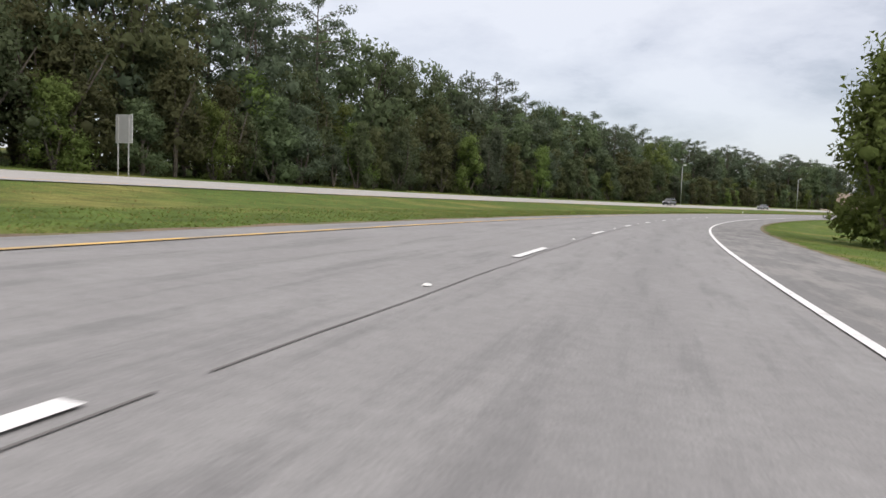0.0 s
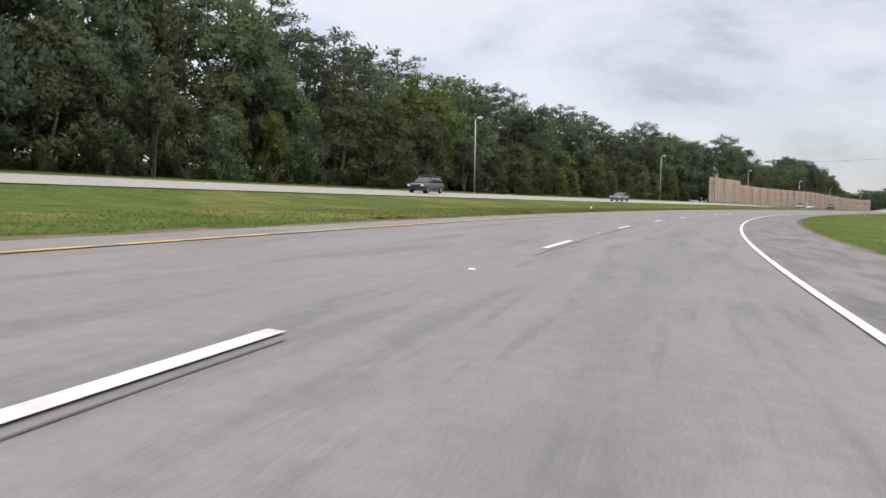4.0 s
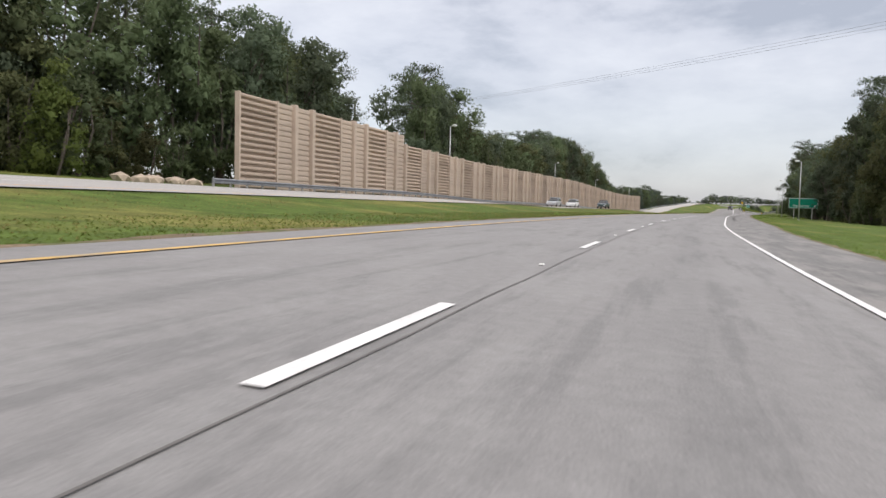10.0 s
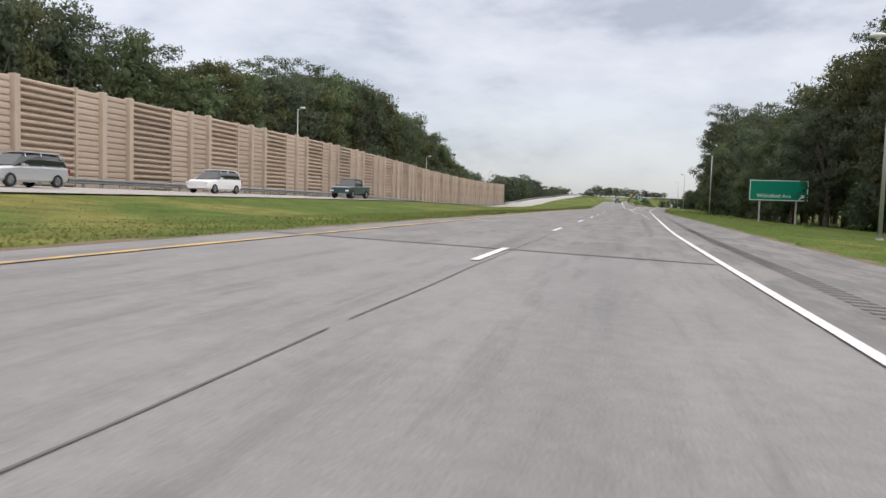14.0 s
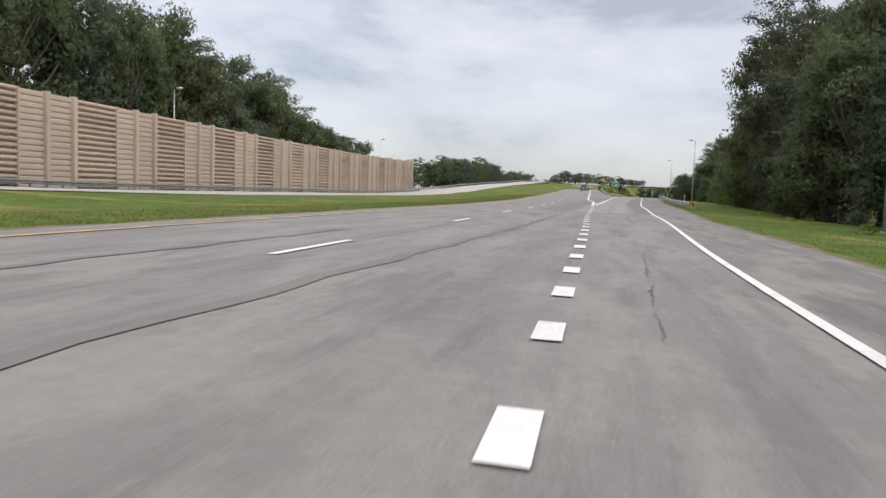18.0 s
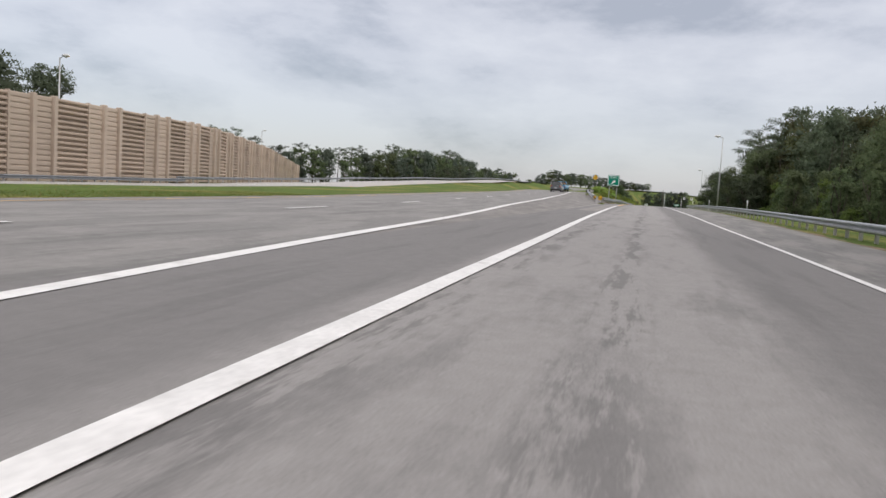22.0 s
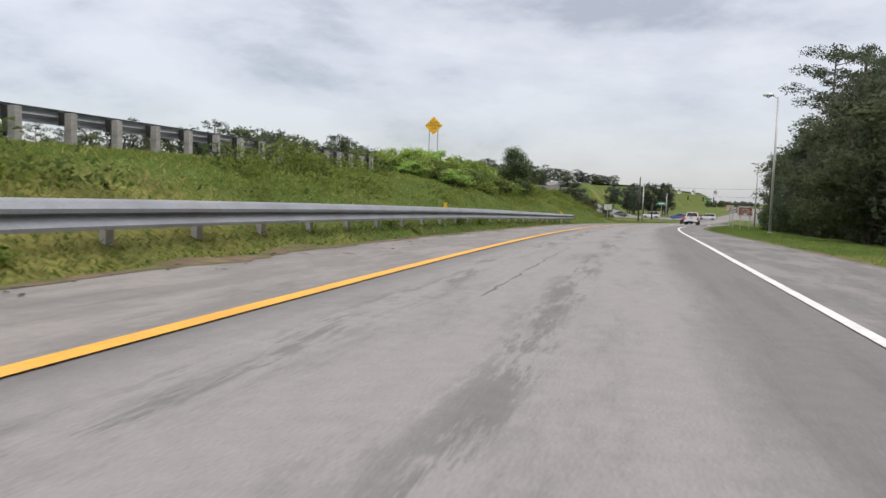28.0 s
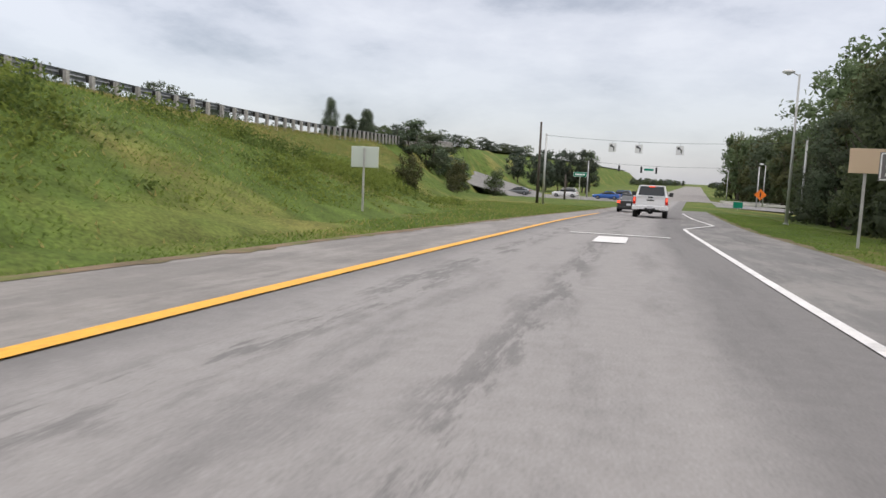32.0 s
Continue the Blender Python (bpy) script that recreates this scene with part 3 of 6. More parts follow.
for s0, s1, lat0, wid in ((446, 500, -2.85, 0.2), (455, 480, -5.6, 0.16), (388, 420, 0.6, 0.3)):
    s_v = np.arange(s0, s1, 0.7)
    edge = lambda q, k, a=lat0: a + 0.035 * np.sin(q * 0.21 + k) + 0.05 * np.sin(q * 1.9 + 3 * k) + 0.03 * np.sin(q * 4.3 + k)
    taper = lambda q, a=s0, b=s1: np.sqrt(np.clip(np.sin(np.pi * (q - a) / (b - a)), 0.0, 1.0))
    grid_mesh("lane_streak", s_v, [lambda q, w=wid: edge(q, 0) - w / 2 * taper(q) * (0.5 + 0.5 * np.abs(np.sin(q * 0.31))), lambda q, w=wid: edge(q, 0) + 0.01 + w / 2 * taper(q)], STREAK, 0.0588, lines)
# rumble grooves on the outer shoulder: flat strips with groove shade in their colour
GROOVE = material("groove_shadowed_asphalt", (0.10, 0.096, 0.09), 0.9, var=0.2, scale=3)
gr_v, gr_f = [], []
for k in range(300):
    q = 342 + k * 0.30
    for a, lat in ((q, 0.72), (q, 1.06), (q + 0.11, 1.06), (q + 0.11, 0.72)):
        gr_v.append(place(a, float(EDGE_R(a)) + lat, 0.0535).tolist())
    gr_f.append((4 * k, 4 * k + 1, 4 * k + 2, 4 * k + 3))
tagged(mesh_object("rumble_strip", gr_v, gr_f, GROOVE), "short rumble grooves along the shoulder, their shade painted dark", "rumble strip", kind="stuff")
# raised markers between the dashes
MARKER = plain("pale_marker", (0.75, 0.74, 0.7), 0.4)
for s0 in DASH_S[:46]:
    p = spot(s0 - 6.1, float(LANE(s0 - 6.1)), 0.07)
    mk = bmesh.new()
    bmesh.ops.create_cone(mk, cap_ends=True, segments=4, radius1=0.058, radius2=0.04, depth=0.018)
    o = part("road_marker", mk, MARKER, lines)
    o.matrix_world = pose(p.x, p.y, p.z, 0, 0, bearing(s0) + 45)

# ---- more materials ----


def leafy(name, base, tip, rough=0.65, sheer=0.44):
    """Foliage: every leaf clump its own shade, with some light passing through."""
    m = bpy.data.materials.new(name)
    m.use_nodes = True
    n, l = m.node_tree.nodes, m.node_tree.links
    b = n["Principled BSDF"]
    b.inputs["Roughness"].default_value, b.inputs["Specular IOR Level"].default_value = rough, 0.12
    geo, oi, tc = n.new("ShaderNodeNewGeometry"), n.new("ShaderNodeObjectInfo"), n.new("ShaderNodeTexCoord")
    mx = n.new("ShaderNodeMix")
    mx.data_type = "RGBA"
    mx.inputs["A"].default_value, mx.inputs["B"].default_value = (*base, 1), (*tip, 1)
    nz = n.new("ShaderNodeTexNoise")
    nz.inputs["Scale"].default_value, nz.inputs["Detail"].default_value = 0.35, 3.0
    l.new(tc.outputs["Object"], nz.inputs["Vector"])
    ad = n.new("ShaderNodeMath")
    ad.operation = "MULTIPLY_ADD"
    ad.inputs[1].default_value = 0.25
    l.new(geo.outputs["Random Per Island"], ad.inputs[0])
    rg = n.new("ShaderNodeMapRange")
    rg.inputs["From Min"].default_value, rg.inputs["From Max"].default_value, rg.inputs["To Max"].default_value = 0.3, 0.7, 0.6
    l.new(nz.outputs["Fac"], rg.inputs["Value"])
    l.new(rg.outputs["Result"], ad.inputs[2])
    l.new(ad.outputs[0], mx.inputs["Factor"])
    fine = n.new("ShaderNodeTexNoise")
    fine.inputs["Scale"].default_value, fine.inputs["Detail"].default_value, fine.inputs["Roughness"].default_value = 3.2, 4.0, 0.7
    l.new(tc.outputs["Object"], fine.inputs["Vector"])
    rf = n.new("ShaderNodeMapRange")
    rf.inputs["From Min"].default_value, rf.inputs["From Max"].default_value = 0.32, 0.68
    rf.inputs["To Min"].default_value, rf.inputs["To Max"].default_value = 0.8, 1.2
    l.new(fine.outputs["Fac"], rf.inputs["Value"])
    mottle = n.new("ShaderNodeVectorMath")
    mottle.operation = "SCALE"
    l.new(mx.outputs["Result"], mottle.inputs[0])
    l.new(rf.outputs["Result"], mottle.inputs["Scale"])
    hs = n.new("ShaderNodeHueSaturation")
    ro = n.new("ShaderNodeMapRange")
    ro.inputs["To Min"].default_value, ro.inputs["To Max"].default_value = 0.72, 1.3
    rh = n.new("ShaderNodeMapRange")
    rh.inputs["To Min"].default_value, rh.inputs["To Max"].default_value = 0.475, 0.51
    l.new(oi.outputs["Random"], ro.inputs["Value"])
    l.new(oi.outputs["Random"], rh.inputs["Value"])
    l.new(ro.outputs["Result"], hs.inputs["Value"])
    l.new(rh.outputs["Result"], hs.inputs["Hue"])
    l.new(mottle.outputs[0], hs.inputs["Color"])
    l.new(hs.outputs["Color"], b.inputs["Base Color"])
    through_leaf = n.new("ShaderNodeBsdfTranslucent")
    l.new(hs.outputs["Color"], through_leaf.inputs["Color"])
    both = n.new("ShaderNodeMixShader")
    both.inputs["Fac"].default_value = sheer
    l.new(b.outputs[0], both.inputs[1])
    l.new(through_leaf.outputs[0], both.inputs[2])
    l.new(both.outputs[0], n["Material Output"].inputs["Surface"])
    return m


LEAF_DARK = leafy("pine_needles", (0.079, 0.105, 0.067), (0.146, 0.180, 0.105))
LEAF_OAK = leafy("oak_leaves", (0.084, 0.115, 0.058), (0.160, 0.203, 0.095))
LEAF_LIGHT = leafy("young_leaves", (0.104, 0.153, 0.039), (0.182, 0.234, 0.068))
LEAF_OLIVE = leafy("olive_shrub_leaves", (0.074, 0.084, 0.038), (0.142, 0.146, 0.065))
# far foliage: the grey-blue of distance haze is mixed into the leaf colour
LEAF_HAZY = leafy("hazy_distant_leaves", (0.075, 0.098, 0.073), (0.122, 0.147, 0.106))
LEAF_WEED = leafy("weeds", (0.155, 0.230, 0.047), (0.270, 0.338, 0.081))
BARK = material("grey_brown_bark", (0.105, 0.088, 0.072), 0.95, var=0.35, scale=2.5, fine=0.25, bump=0.8, bump_scale=9, per_object=0.2)
TAN = material("tan_precast_concrete", (0.46, 0.372, 0.298), 0.9, var=0.10, scale=0.6, fine=0.06, bump=0.3, bump_scale=25, per_object=0.07, spot=(0.37, 0.288, 0.228), spot_scale=0.5, spot_at=0.6)
TAN_DARK = material("brown_precast_concrete", (0.45, 0.355, 0.28), 0.92, var=0.14, scale=0.5, fine=0.08, bump=0.35, bump_scale=20, per_object=0.10, spot=(0.33, 0.255, 0.20), spot_scale=0.7, spot_at=0.58)
GALV = material("galvanised_steel", (0.31, 0.325, 0.34), 0.45, 0.75, var=0.14, scale=1.5, fine=0.08, bump_scale=30, spot=(0.30, 0.29, 0.28), spot_scale=1.2, spot_at=0.62, per_object=0.08)
POST_STEEL = material("weathered_steel_post", (0.45, 0.44, 0.42), 0.6, 0.1, var=0.15, scale=3, per_object=0.1)
BLOCK = material("dark_blockout", (0.035, 0.034, 0.033), 0.8, var=0.2, scale=5)
POLE = material("dull_aluminium_pole", (0.46, 0.46, 0.45), 0.5, 0.5, var=0.08, scale=1.0)
HEAD = plain("pale_lamp_housing", (0.68, 0.68, 0.66), 0.4)
LENS = plain("frosted_lens", (0.8, 0.8, 0.78), 0.25)
SIGN_GREEN = material("green_sign_sheeting", (0.0, 0.235, 0.145), 0.45, var=0.05, scale=2)
SIGN_WHITE = plain("white_sign_sheeting", (0.82, 0.82, 0.82), 0.45)
SIGN_BACK = material("bare_aluminium_sign_back", (0.52, 0.52, 0.51), 0.45, 0.5, var=0.06, scale=2)
SIGN_YELLOW = plain("yellow_sign_sheeting", (0.85, 0.48, 0.02), 0.45)
SIGN_BROWN = plain("brown_sign_sheeting", (0.23, 0.07, 0.035), 0.45)
SIGN_ORANGE = plain("orange_sign_sheeting", (0.85, 0.2, 0.02), 0.45)
BLACK = plain("black_paint", (0.02, 0.02, 0.02), 0.5)
WOOD = material("weathered_utility_wood", (0.085, 0.07, 0.058), 0.9, var=0.3, scale=2, fine=0.2, bump=0.4, bump_scale=18)
ROCK = material("pale_broken_stone", (0.42, 0.34, 0.26), 0.95, var=0.2, scale=2, per_object=0.15)

# ---- trees ----


class Foliage:
    """Collects leaf sprays and the dense hearts of clumps, with soft normals, into one mesh."""

    def __init__(self, seed):
        self.r = np.random.default_rng(seed)
        self.v, self.n, self.f, self.count = [], [], [], 0
        bm = bmesh.new()
        bmesh.ops.create_icosphere(bm, subdivisions=1, radius=1.0)
        self.ico_v = np.array([q.co[:] for q in bm.verts])
        self.ico_f = np.array([[q.index for q in f.verts] for f in bm.faces])
        bm.free()

    def add(self, v, n, f):
        self.v.append(v)
        self.n.append(n)
        self.f.append(f + self.count)
        self.count += len(v)

    def clump(self, centre, radii, count, size, heart=0.72, axis=(0.0, 0.0, 0.0)):
        """Sprays strewn over an uneven heart; axis is the crown's middle, from which it is lit as a whole."""
        r, c, k = self.r, np.array(centre, float), np.array(radii, float)
        out = c - np.array(axis, float)
        out = out / max(np.linalg.norm(out), 0.5)
        if heart:
            wob = 1 + r.uniform(-0.25, 0.2, len(self.ico_v))
            v = c + self.ico_v * wob[:, None] * k * heart * 0.6
            self.add(v, self.ico_v * 0.6 + out * 0.5 + (0, 0, 0.2), self.ico_f)
        d = r.normal(size=(count, 3))
        d /= np.linalg.norm(d, axis=1)[:, None]
        p = c + d * k * (r.uniform(0.36, 1.22, count) ** 0.8)[:, None]
        u = r.normal(size=(count, 3))
        u /= np.linalg.norm(u, axis=1)[:, None]
        w = np.cross(u, d + 0.6 * r.normal(size=(count, 3)))
        w /= np.linalg.norm(w, axis=1)[:, None] + 1e-6
        a = size * r.uniform(0.55, 1.4, count)[:, None]
        tri = np.stack([p - u * a, p + w * a * 0.75, p + u * a - w * a * 0.35], 1)
        flip = (np.cross(tri[:, 1] - tri[:, 0], tri[:, 2] - tri[:, 0]) * d).sum(1) < 0
        tri[flip] = tri[flip][:, ::-1]
        nrm = np.repeat(d * 0.6 + out * 0.5 + (0, 0, 0.2) + 0.24 * r.normal(size=(count, 3)), 3, axis=0)
        self.add(tri.reshape(-1, 3), nrm, np.arange(3 * count).reshape(-1, 3))

    def mesh(self, name):
        me = bpy.data.meshes.new(name)
        v, n, f = (np.concatenate(q) for q in (self.v, self.n, self.f))
        me.from_pydata(v.tolist(), [], f.tolist())
        me.polygons.foreach_set("use_smooth", [True] * len(me.polygons))
        n /= np.linalg.norm(n, axis=1)[:, None] + 1e-6
        me.normals_split_custom_set_from_vertices(n.tolist())
        return me


def limb(bm, a, b, r0, r1, rng, bend=0.12):
    a, b = Vector(a), Vector(b)
    mid = (a + b) / 2 + Vector((rng.uniform(-1, 1), rng.uniform(-1, 1), rng.uniform(-0.3, 0.6))) * (b - a).length * bend
    tube(bm, a, mid, r0, (r0 + r1) / 2, 5)
    tube(bm, mid, b, (r0 + r1) / 2, r1, 5)


def tree_meshes(kind, seed, near=0):
    """Trunk and crown meshes of one tree, standing at the origin."""
    rng = random.Random(seed)
    tb, fo = bmesh.new(), Foliage(seed)
    more, less = {0: (0.95, 0.86), 1: (1.9, 0.64), -1: (0.42, 1.35)}[near]
    if kind == "pine":
        h = 21.0
        lean = Vector((rng.uniform(-0.6, 0.6), rng.uniform(-0.6, 0.6), h))
        tube(tb, (0, 0, -0.3), lean * 0.5, 0.27, 0.19, 8)
        tube(tb, lean * 0.5, lean, 0.19, 0.05, 8)
        for k in range(22):
            z = 0.50 + 0.48 * (k + rng.random()) / 22
            a = k * 2.4 + rng.uniform(-0.5, 0.5)
            r = 3.9 * math.sin(math.pi * min(1.0, (1.07 - z) / 0.62) ** 0.8) * rng.uniform(0.55, 1.0) + 0.5
            root = lean * (z - 0.03)
            tip = Vector((lean.x * z + r * math.cos(a), lean.y * z + r * math.sin(a), h * z + rng.uniform(-0.3, 1.0)))
            limb(tb, root, tip, 0.07, 0.025, rng)
            q = rng.uniform(0.8, 1.35)
            fo.clump(tip, (1.2 * q, 1.2 * q, 0.55 * q), int(110 * more), 0.21 * less, 0.36, (0, 0, h * 0.72))
            if r > 2.2:
                fo.clump(root.lerp(tip, 0.6), (0.75, 0.75, 0.4), int(36 * more), 0.2 * less, 0.3, (0, 0, h * 0.72))
        fo.clump(lean, (0.9, 0.9, 0.7), 80, 0.2, 0.4, (0, 0, h * 0.72))
    elif kind == "oak":
        h = 14.0
        tube(tb, (0, 0, -0.3), (0.2, 0.1, 4.5), 0.34, 0.24, 8)
        for k in range(40):
            z = rng.uniform(0.12, 0.97)
            a = rng.uniform(0, 6.283)
            r = 4.5 * math.sqrt(max(0.05, 1 - ((z - 0.5) / 0.52) ** 2)) * rng.uniform(0.4, 1.05)
            tip = Vector((r * math.cos(a), r * math.sin(a), h * z))
            if k % 3 == 0:
                limb(tb, (0.2, 0.1, min(4.4, h * z * 0.6)), tip, 0.13, 0.03, rng)
            q = rng.uniform(0.85, 1.55)
            fo.clump(tip, (q * 1.1, q * 1.1, q * 0.85), int(92 * more), 0.29 * less, 0.55, (0, 0, h * 0.42))
        for z in (0.3, 0.42, 0.54, 0.66):
            fo.clump((rng.uniform(-1, 1), rng.uniform(-1, 1), h * z), (2.2, 2.2, 1.6), int(60 * more), 0.3 * less, 0.5)
    elif kind == "thicket":
        h = 9.0
        for j in range(3):
            x, y = rng.uniform(-1.2, 1.2), rng.uniform(-1.2, 1.2)
            limb(tb, (x * 0.08, y * 0.08, -0.2), (x * 1.8, y * 1.8, h * 0.8), 0.15, 0.03, rng)
        for k in range(34):
            z = rng.random()
            a = rng.uniform(0, 6.283)
            r = 3.1 * (1 - z * 0.6) * rng.uniform(0.3, 1.0)
            q = rng.uniform(0.6, 1.2)
            fo.clump((r * math.cos(a), r * math.sin(a), h * z + 0.2), (q * 1.15, q * 1.15, q), int(84 * more), 0.25 * less, 0.55, (0, 0, h * 0.35))
    elif kind == "cedar":
        h = 7.0
        tube(tb, (0, 0, -0.2), (0, 0, h * 0.9), 0.16, 0.03, 7)
        for k in range(90):
            z = rng.uniform(0.02, 1.0) ** 1.3
            a = rng.uniform(0, 6.283)
            r = 1.9 * (1.02 - z) ** 0.5 * min(1.0, 0.75 + z * 1.5) * rng.uniform(0.5, 1.0)
            fo.clump((r * math.cos(a), r * math.sin(a), h * z), (0.6, 0.6, 0.75), 210, 0.075, 0.35, (0, 0, h * 0.3))
    elif kind == "spreading_shrub":
        for k in range(80):
            a, e = k * 2.4 + rng.uniform(-0.4, 0.4), radians(rng.uniform(8, 84))
            tip = Vector((math.cos(a) * math.cos(e), math.sin(a) * math.cos(e), math.sin(e))) * rng.uniform(2.1, 2.75)
            limb(tb, (0, 0, -0.1), tip, 0.03, 0.006, rng, 0.05)
            for u in (0.3, 0.4, 0.5, 0.58, 0.66, 0.74, 0.82, 0.9, 0.97):
                q = 0.30 * (1.08 - u) + 0.05
                fo.clump(tip * (u + rng.uniform(-0.03, 0.03)) + Vector((0, 0, 0.05)), (q, q, q), 32, 0.052, 0.4 if u < 0.5 else 0.0, (0, 0, 0.6))
    elif kind == "shrub":
        for k in range(26):
            a, z = rng.uniform(0, 6.283), rng.uniform(0.05, 1.0)
            r = 1.6 * math.sqrt(max(0.1, 1 - z * z * 0.8)) * rng.uniform(0.3, 1)
            limb(tb, (0, 0, -0.1), (r * math.cos(a), r * math.sin(a), 2.2 * z), 0.035, 0.01, rng)
            fo.clump((r * math.cos(a), r * math.sin(a), 2.3 * z + 0.1), (0.5, 0.5, 0.42), 75, 0.095, 0.5, (0, 0, 0.5))
    elif kind == "weed":
        tube(tb, (0, 0, -0.05), (0, 0, 0.4), 0.02, 0.01, 5)
        for k in range(9):
            a, r = rng.uniform(0, 6.283), rng.uniform(0, 0.55)
            fo.clump((r * math.cos(a), r * math.sin(a), rng.uniform(0.1, 0.5)), (0.26, 0.26, 0.22), 34, 0.065, 0.5)
    me = bpy.data.meshes.new("trunk")
    tb.to_mesh(me)
    tb.free()
    me.materials.append(BARK)
    return me, fo.mesh("crown")


TREE_KINDS = {}
LEAF_OF = {"pine": LEAF_DARK, "oak": LEAF_OAK, "thicket": LEAF_OAK, "cedar": LEAF_DARK, "shrub": LEAF_LIGHT, "weed": LEAF_WEED, "spreading_shrub": LEAF_OAK}
TREE_LABELS = {"pine": "tall pine tree with a bare trunk at the wood's edge", "oak": "dense dark green broadleaf tree beside the road", "thicket": "overgrown thicket tree with leaves down to the ground",
               "cedar": "dark conical cedar tree on the grass bank", "shrub": "round leafy green shrub on the grass", "weed": "low clump of leafy green weeds", "spreading_shrub": "round spreading shrub with feathery branches on the bank"}
TREE_NAMES = {"pine": "pine_tree", "oak": "oak_tree", "thicket": "thicket_tree", "cedar": "cedar_tree", "shrub": "shrub", "weed": "weed_clump", "spreading_shrub": "spreading_shrub"}
RNG = random.Random(11)


def tree(kind, s, lat, height=1.0, leaf=None, wide=None, group="", label="", near=0):
    """A tree at s, lat; height and width as factors of its kind's own size."""
    variants = TREE_KINDS.setdefault(kind + ("", "_near", "_far")[near], [])
    if not variants:
        for k in range(4 if kind in ("pine", "oak", "thicket") else 2):
            variants.append(tree_meshes(kind, 100 * len(TREE_KINDS) + k, near))
    trunk, crown = RNG.choice(variants)
    name = "broadleaf_tree" if kind == "oak" and ("distant" in group or "behind" in group or "past" in group) else TREE_NAMES[kind]
    ob = tagged(new(name), label or TREE_LABELS[kind], "tree" if kind not in ("shrub", "weed", "spreading_shrub") else "bush", group)
    p = spot(s, lat)
    w = height * RNG.uniform(0.85, 1.15) if wide is None else wide
    ob.matrix_world = pose(p.x, p.y, p.z - 0.05, 0, 0, RNG.uniform(0, 360)) @ Matrix.Diagonal((w, w, height, 1))
    for nm, me in (("trunk", trunk), ("crown", crown)):
        o = new(nm, me)
        o.parent = ob
        if nm == "crown":
            mat = leaf or LEAF_OF[kind]
            if not me.materials:
                me.materials.append(mat)
            o.material_slots[0].link = "OBJECT"
            o.material_slots[0].material = mat
    return ob


OWN = {"pine": 21.0, "oak": 14.0, "thicket": 9.0}


def wood(s0, s1, edge, rows, spacing, mix, group, heights=(0.8, 1.15), depth=5.0, leafs=None, tops=None, near=0):
    """Rows of trees along the road; edge gives the offset of the front row; tops, if given, their height in metres."""
    side = -1 if edge(s0) < 0 else 1
    for row in range(rows):
        s = s0 + RNG.uniform(0, spacing)
        while s < s1:
            kind = RNG.choice(mix[min(row, len(mix) - 1)])
            h = RNG.uniform(*heights) * (1.0 if kind != "thicket" else RNG.uniform(0.7, 1.1))
            w = None
            if tops:
                top = float(np.interp(s - row * depth * (1.1 if "behind" in group else 0.0), *tops)) * (RNG.uniform(0.92, 1.12) if kind == "pine" else RNG.uniform(0.80, 1.02)) + row * 0.7
                if top < 4:
                    s += spacing * 0.6
                    continue
                h = top / (OWN[kind] + 0.9)
                w = min(max(h, 0.75), 1.25) * RNG.uniform(0.9, 1.1)
            leaf = RNG.choice(leafs) if leafs and kind in ("thicket", "oak") else None
            tree(kind, s, float(edge(s)) + side * (row * depth + RNG.uniform(-1.5, 1.5)), h, leaf, w, group=group, near=1 if row < near else -1 if "distant" in group or "past" in group or (row == 1 and "near side" in group) else 0)
            s += spacing * RNG.uniform(0.7, 1.3)


MIX_L = [LEAF_OAK, LEAF_OAK, LEAF_DARK, LEAF_DARK, LEAF_OLIVE]
# wood left of the opposite carriageway, from the open end of the road to the noise wall
wood(-34, 215, lambda s: np.interp(s, [0, 200], [-42.0, -40.8]), 2, 3.9, [["thicket"], ["thicket", "thicket", "oak"]], "roadside wood", (0.7, 1.15), 4.2, leafs=[LEAF_OAK, LEAF_OAK, LEAF_OLIVE, LEAF_OLIVE, LEAF_DARK, LEAF_LIGHT], near=1)
wood(-40, 314, lambda s: np.interp(s, [0, 250, 300], [-50, -49, -45]), 2, 4.9, [["oak", "oak", "pine"], ["pine", "pine", "oak"]], "roadside wood", depth=6.5, leafs=MIX_L, tops=([-40, 20, 60, 110, 150, 200, 312], [23, 24, 23.5, 22, 20.5, 19.5, 18.0]))
wood(-44, 312, lambda s: np.interp(s, [0, 250, 300], [-59, -58, -54]), 1, 4.4, [["oak"]], "roadside wood", leafs=[LEAF_OAK, LEAF_DARK], tops=([-44, 312], [13, 13]))
wood(205, 312, lambda s: np.interp(s, [205, 312], [-39.0, -37.5]), 2, 3.6, [["thicket"], ["thicket"]], "roadside wood", (0.5, 0.9), 4.0, leafs=[LEAF_OLIVE, LEAF_OLIVE, LEAF_OAK, LEAF_LIGHT])
wood(246, 350, lambda s: np.interp(s, [246, 300, 350], [-47, -44, -49]), 1, 4.6, [["thicket"]], "roadside wood", leafs=[LEAF_OAK, LEAF_DARK], tops=([246, 350], [9, 9]))
# behind the noise wall, its tree tops rising and falling
BEHIND = ([312, 330, 345, 349, 351, 370, 372, 378, 386, 396, 404, 412, 420, 440, 446, 454, 462, 470, 478, 486, 500, 510, 524, 534, 558, 566, 574, 590, 596, 602, 614, 628, 634, 638],
          [18.5, 18.5, 18, 15, 0, 0, 18, 22.5, 23, 19.5, 16.5, 16, 16, 15.5, 16.5, 17.5, 19, 20.5, 21.5, 23, 24.5, 24.5, 24, 23.5, 23, 22, 21, 20, 19.5, 15.5, 14.6, 13.5, 11.5, 0])
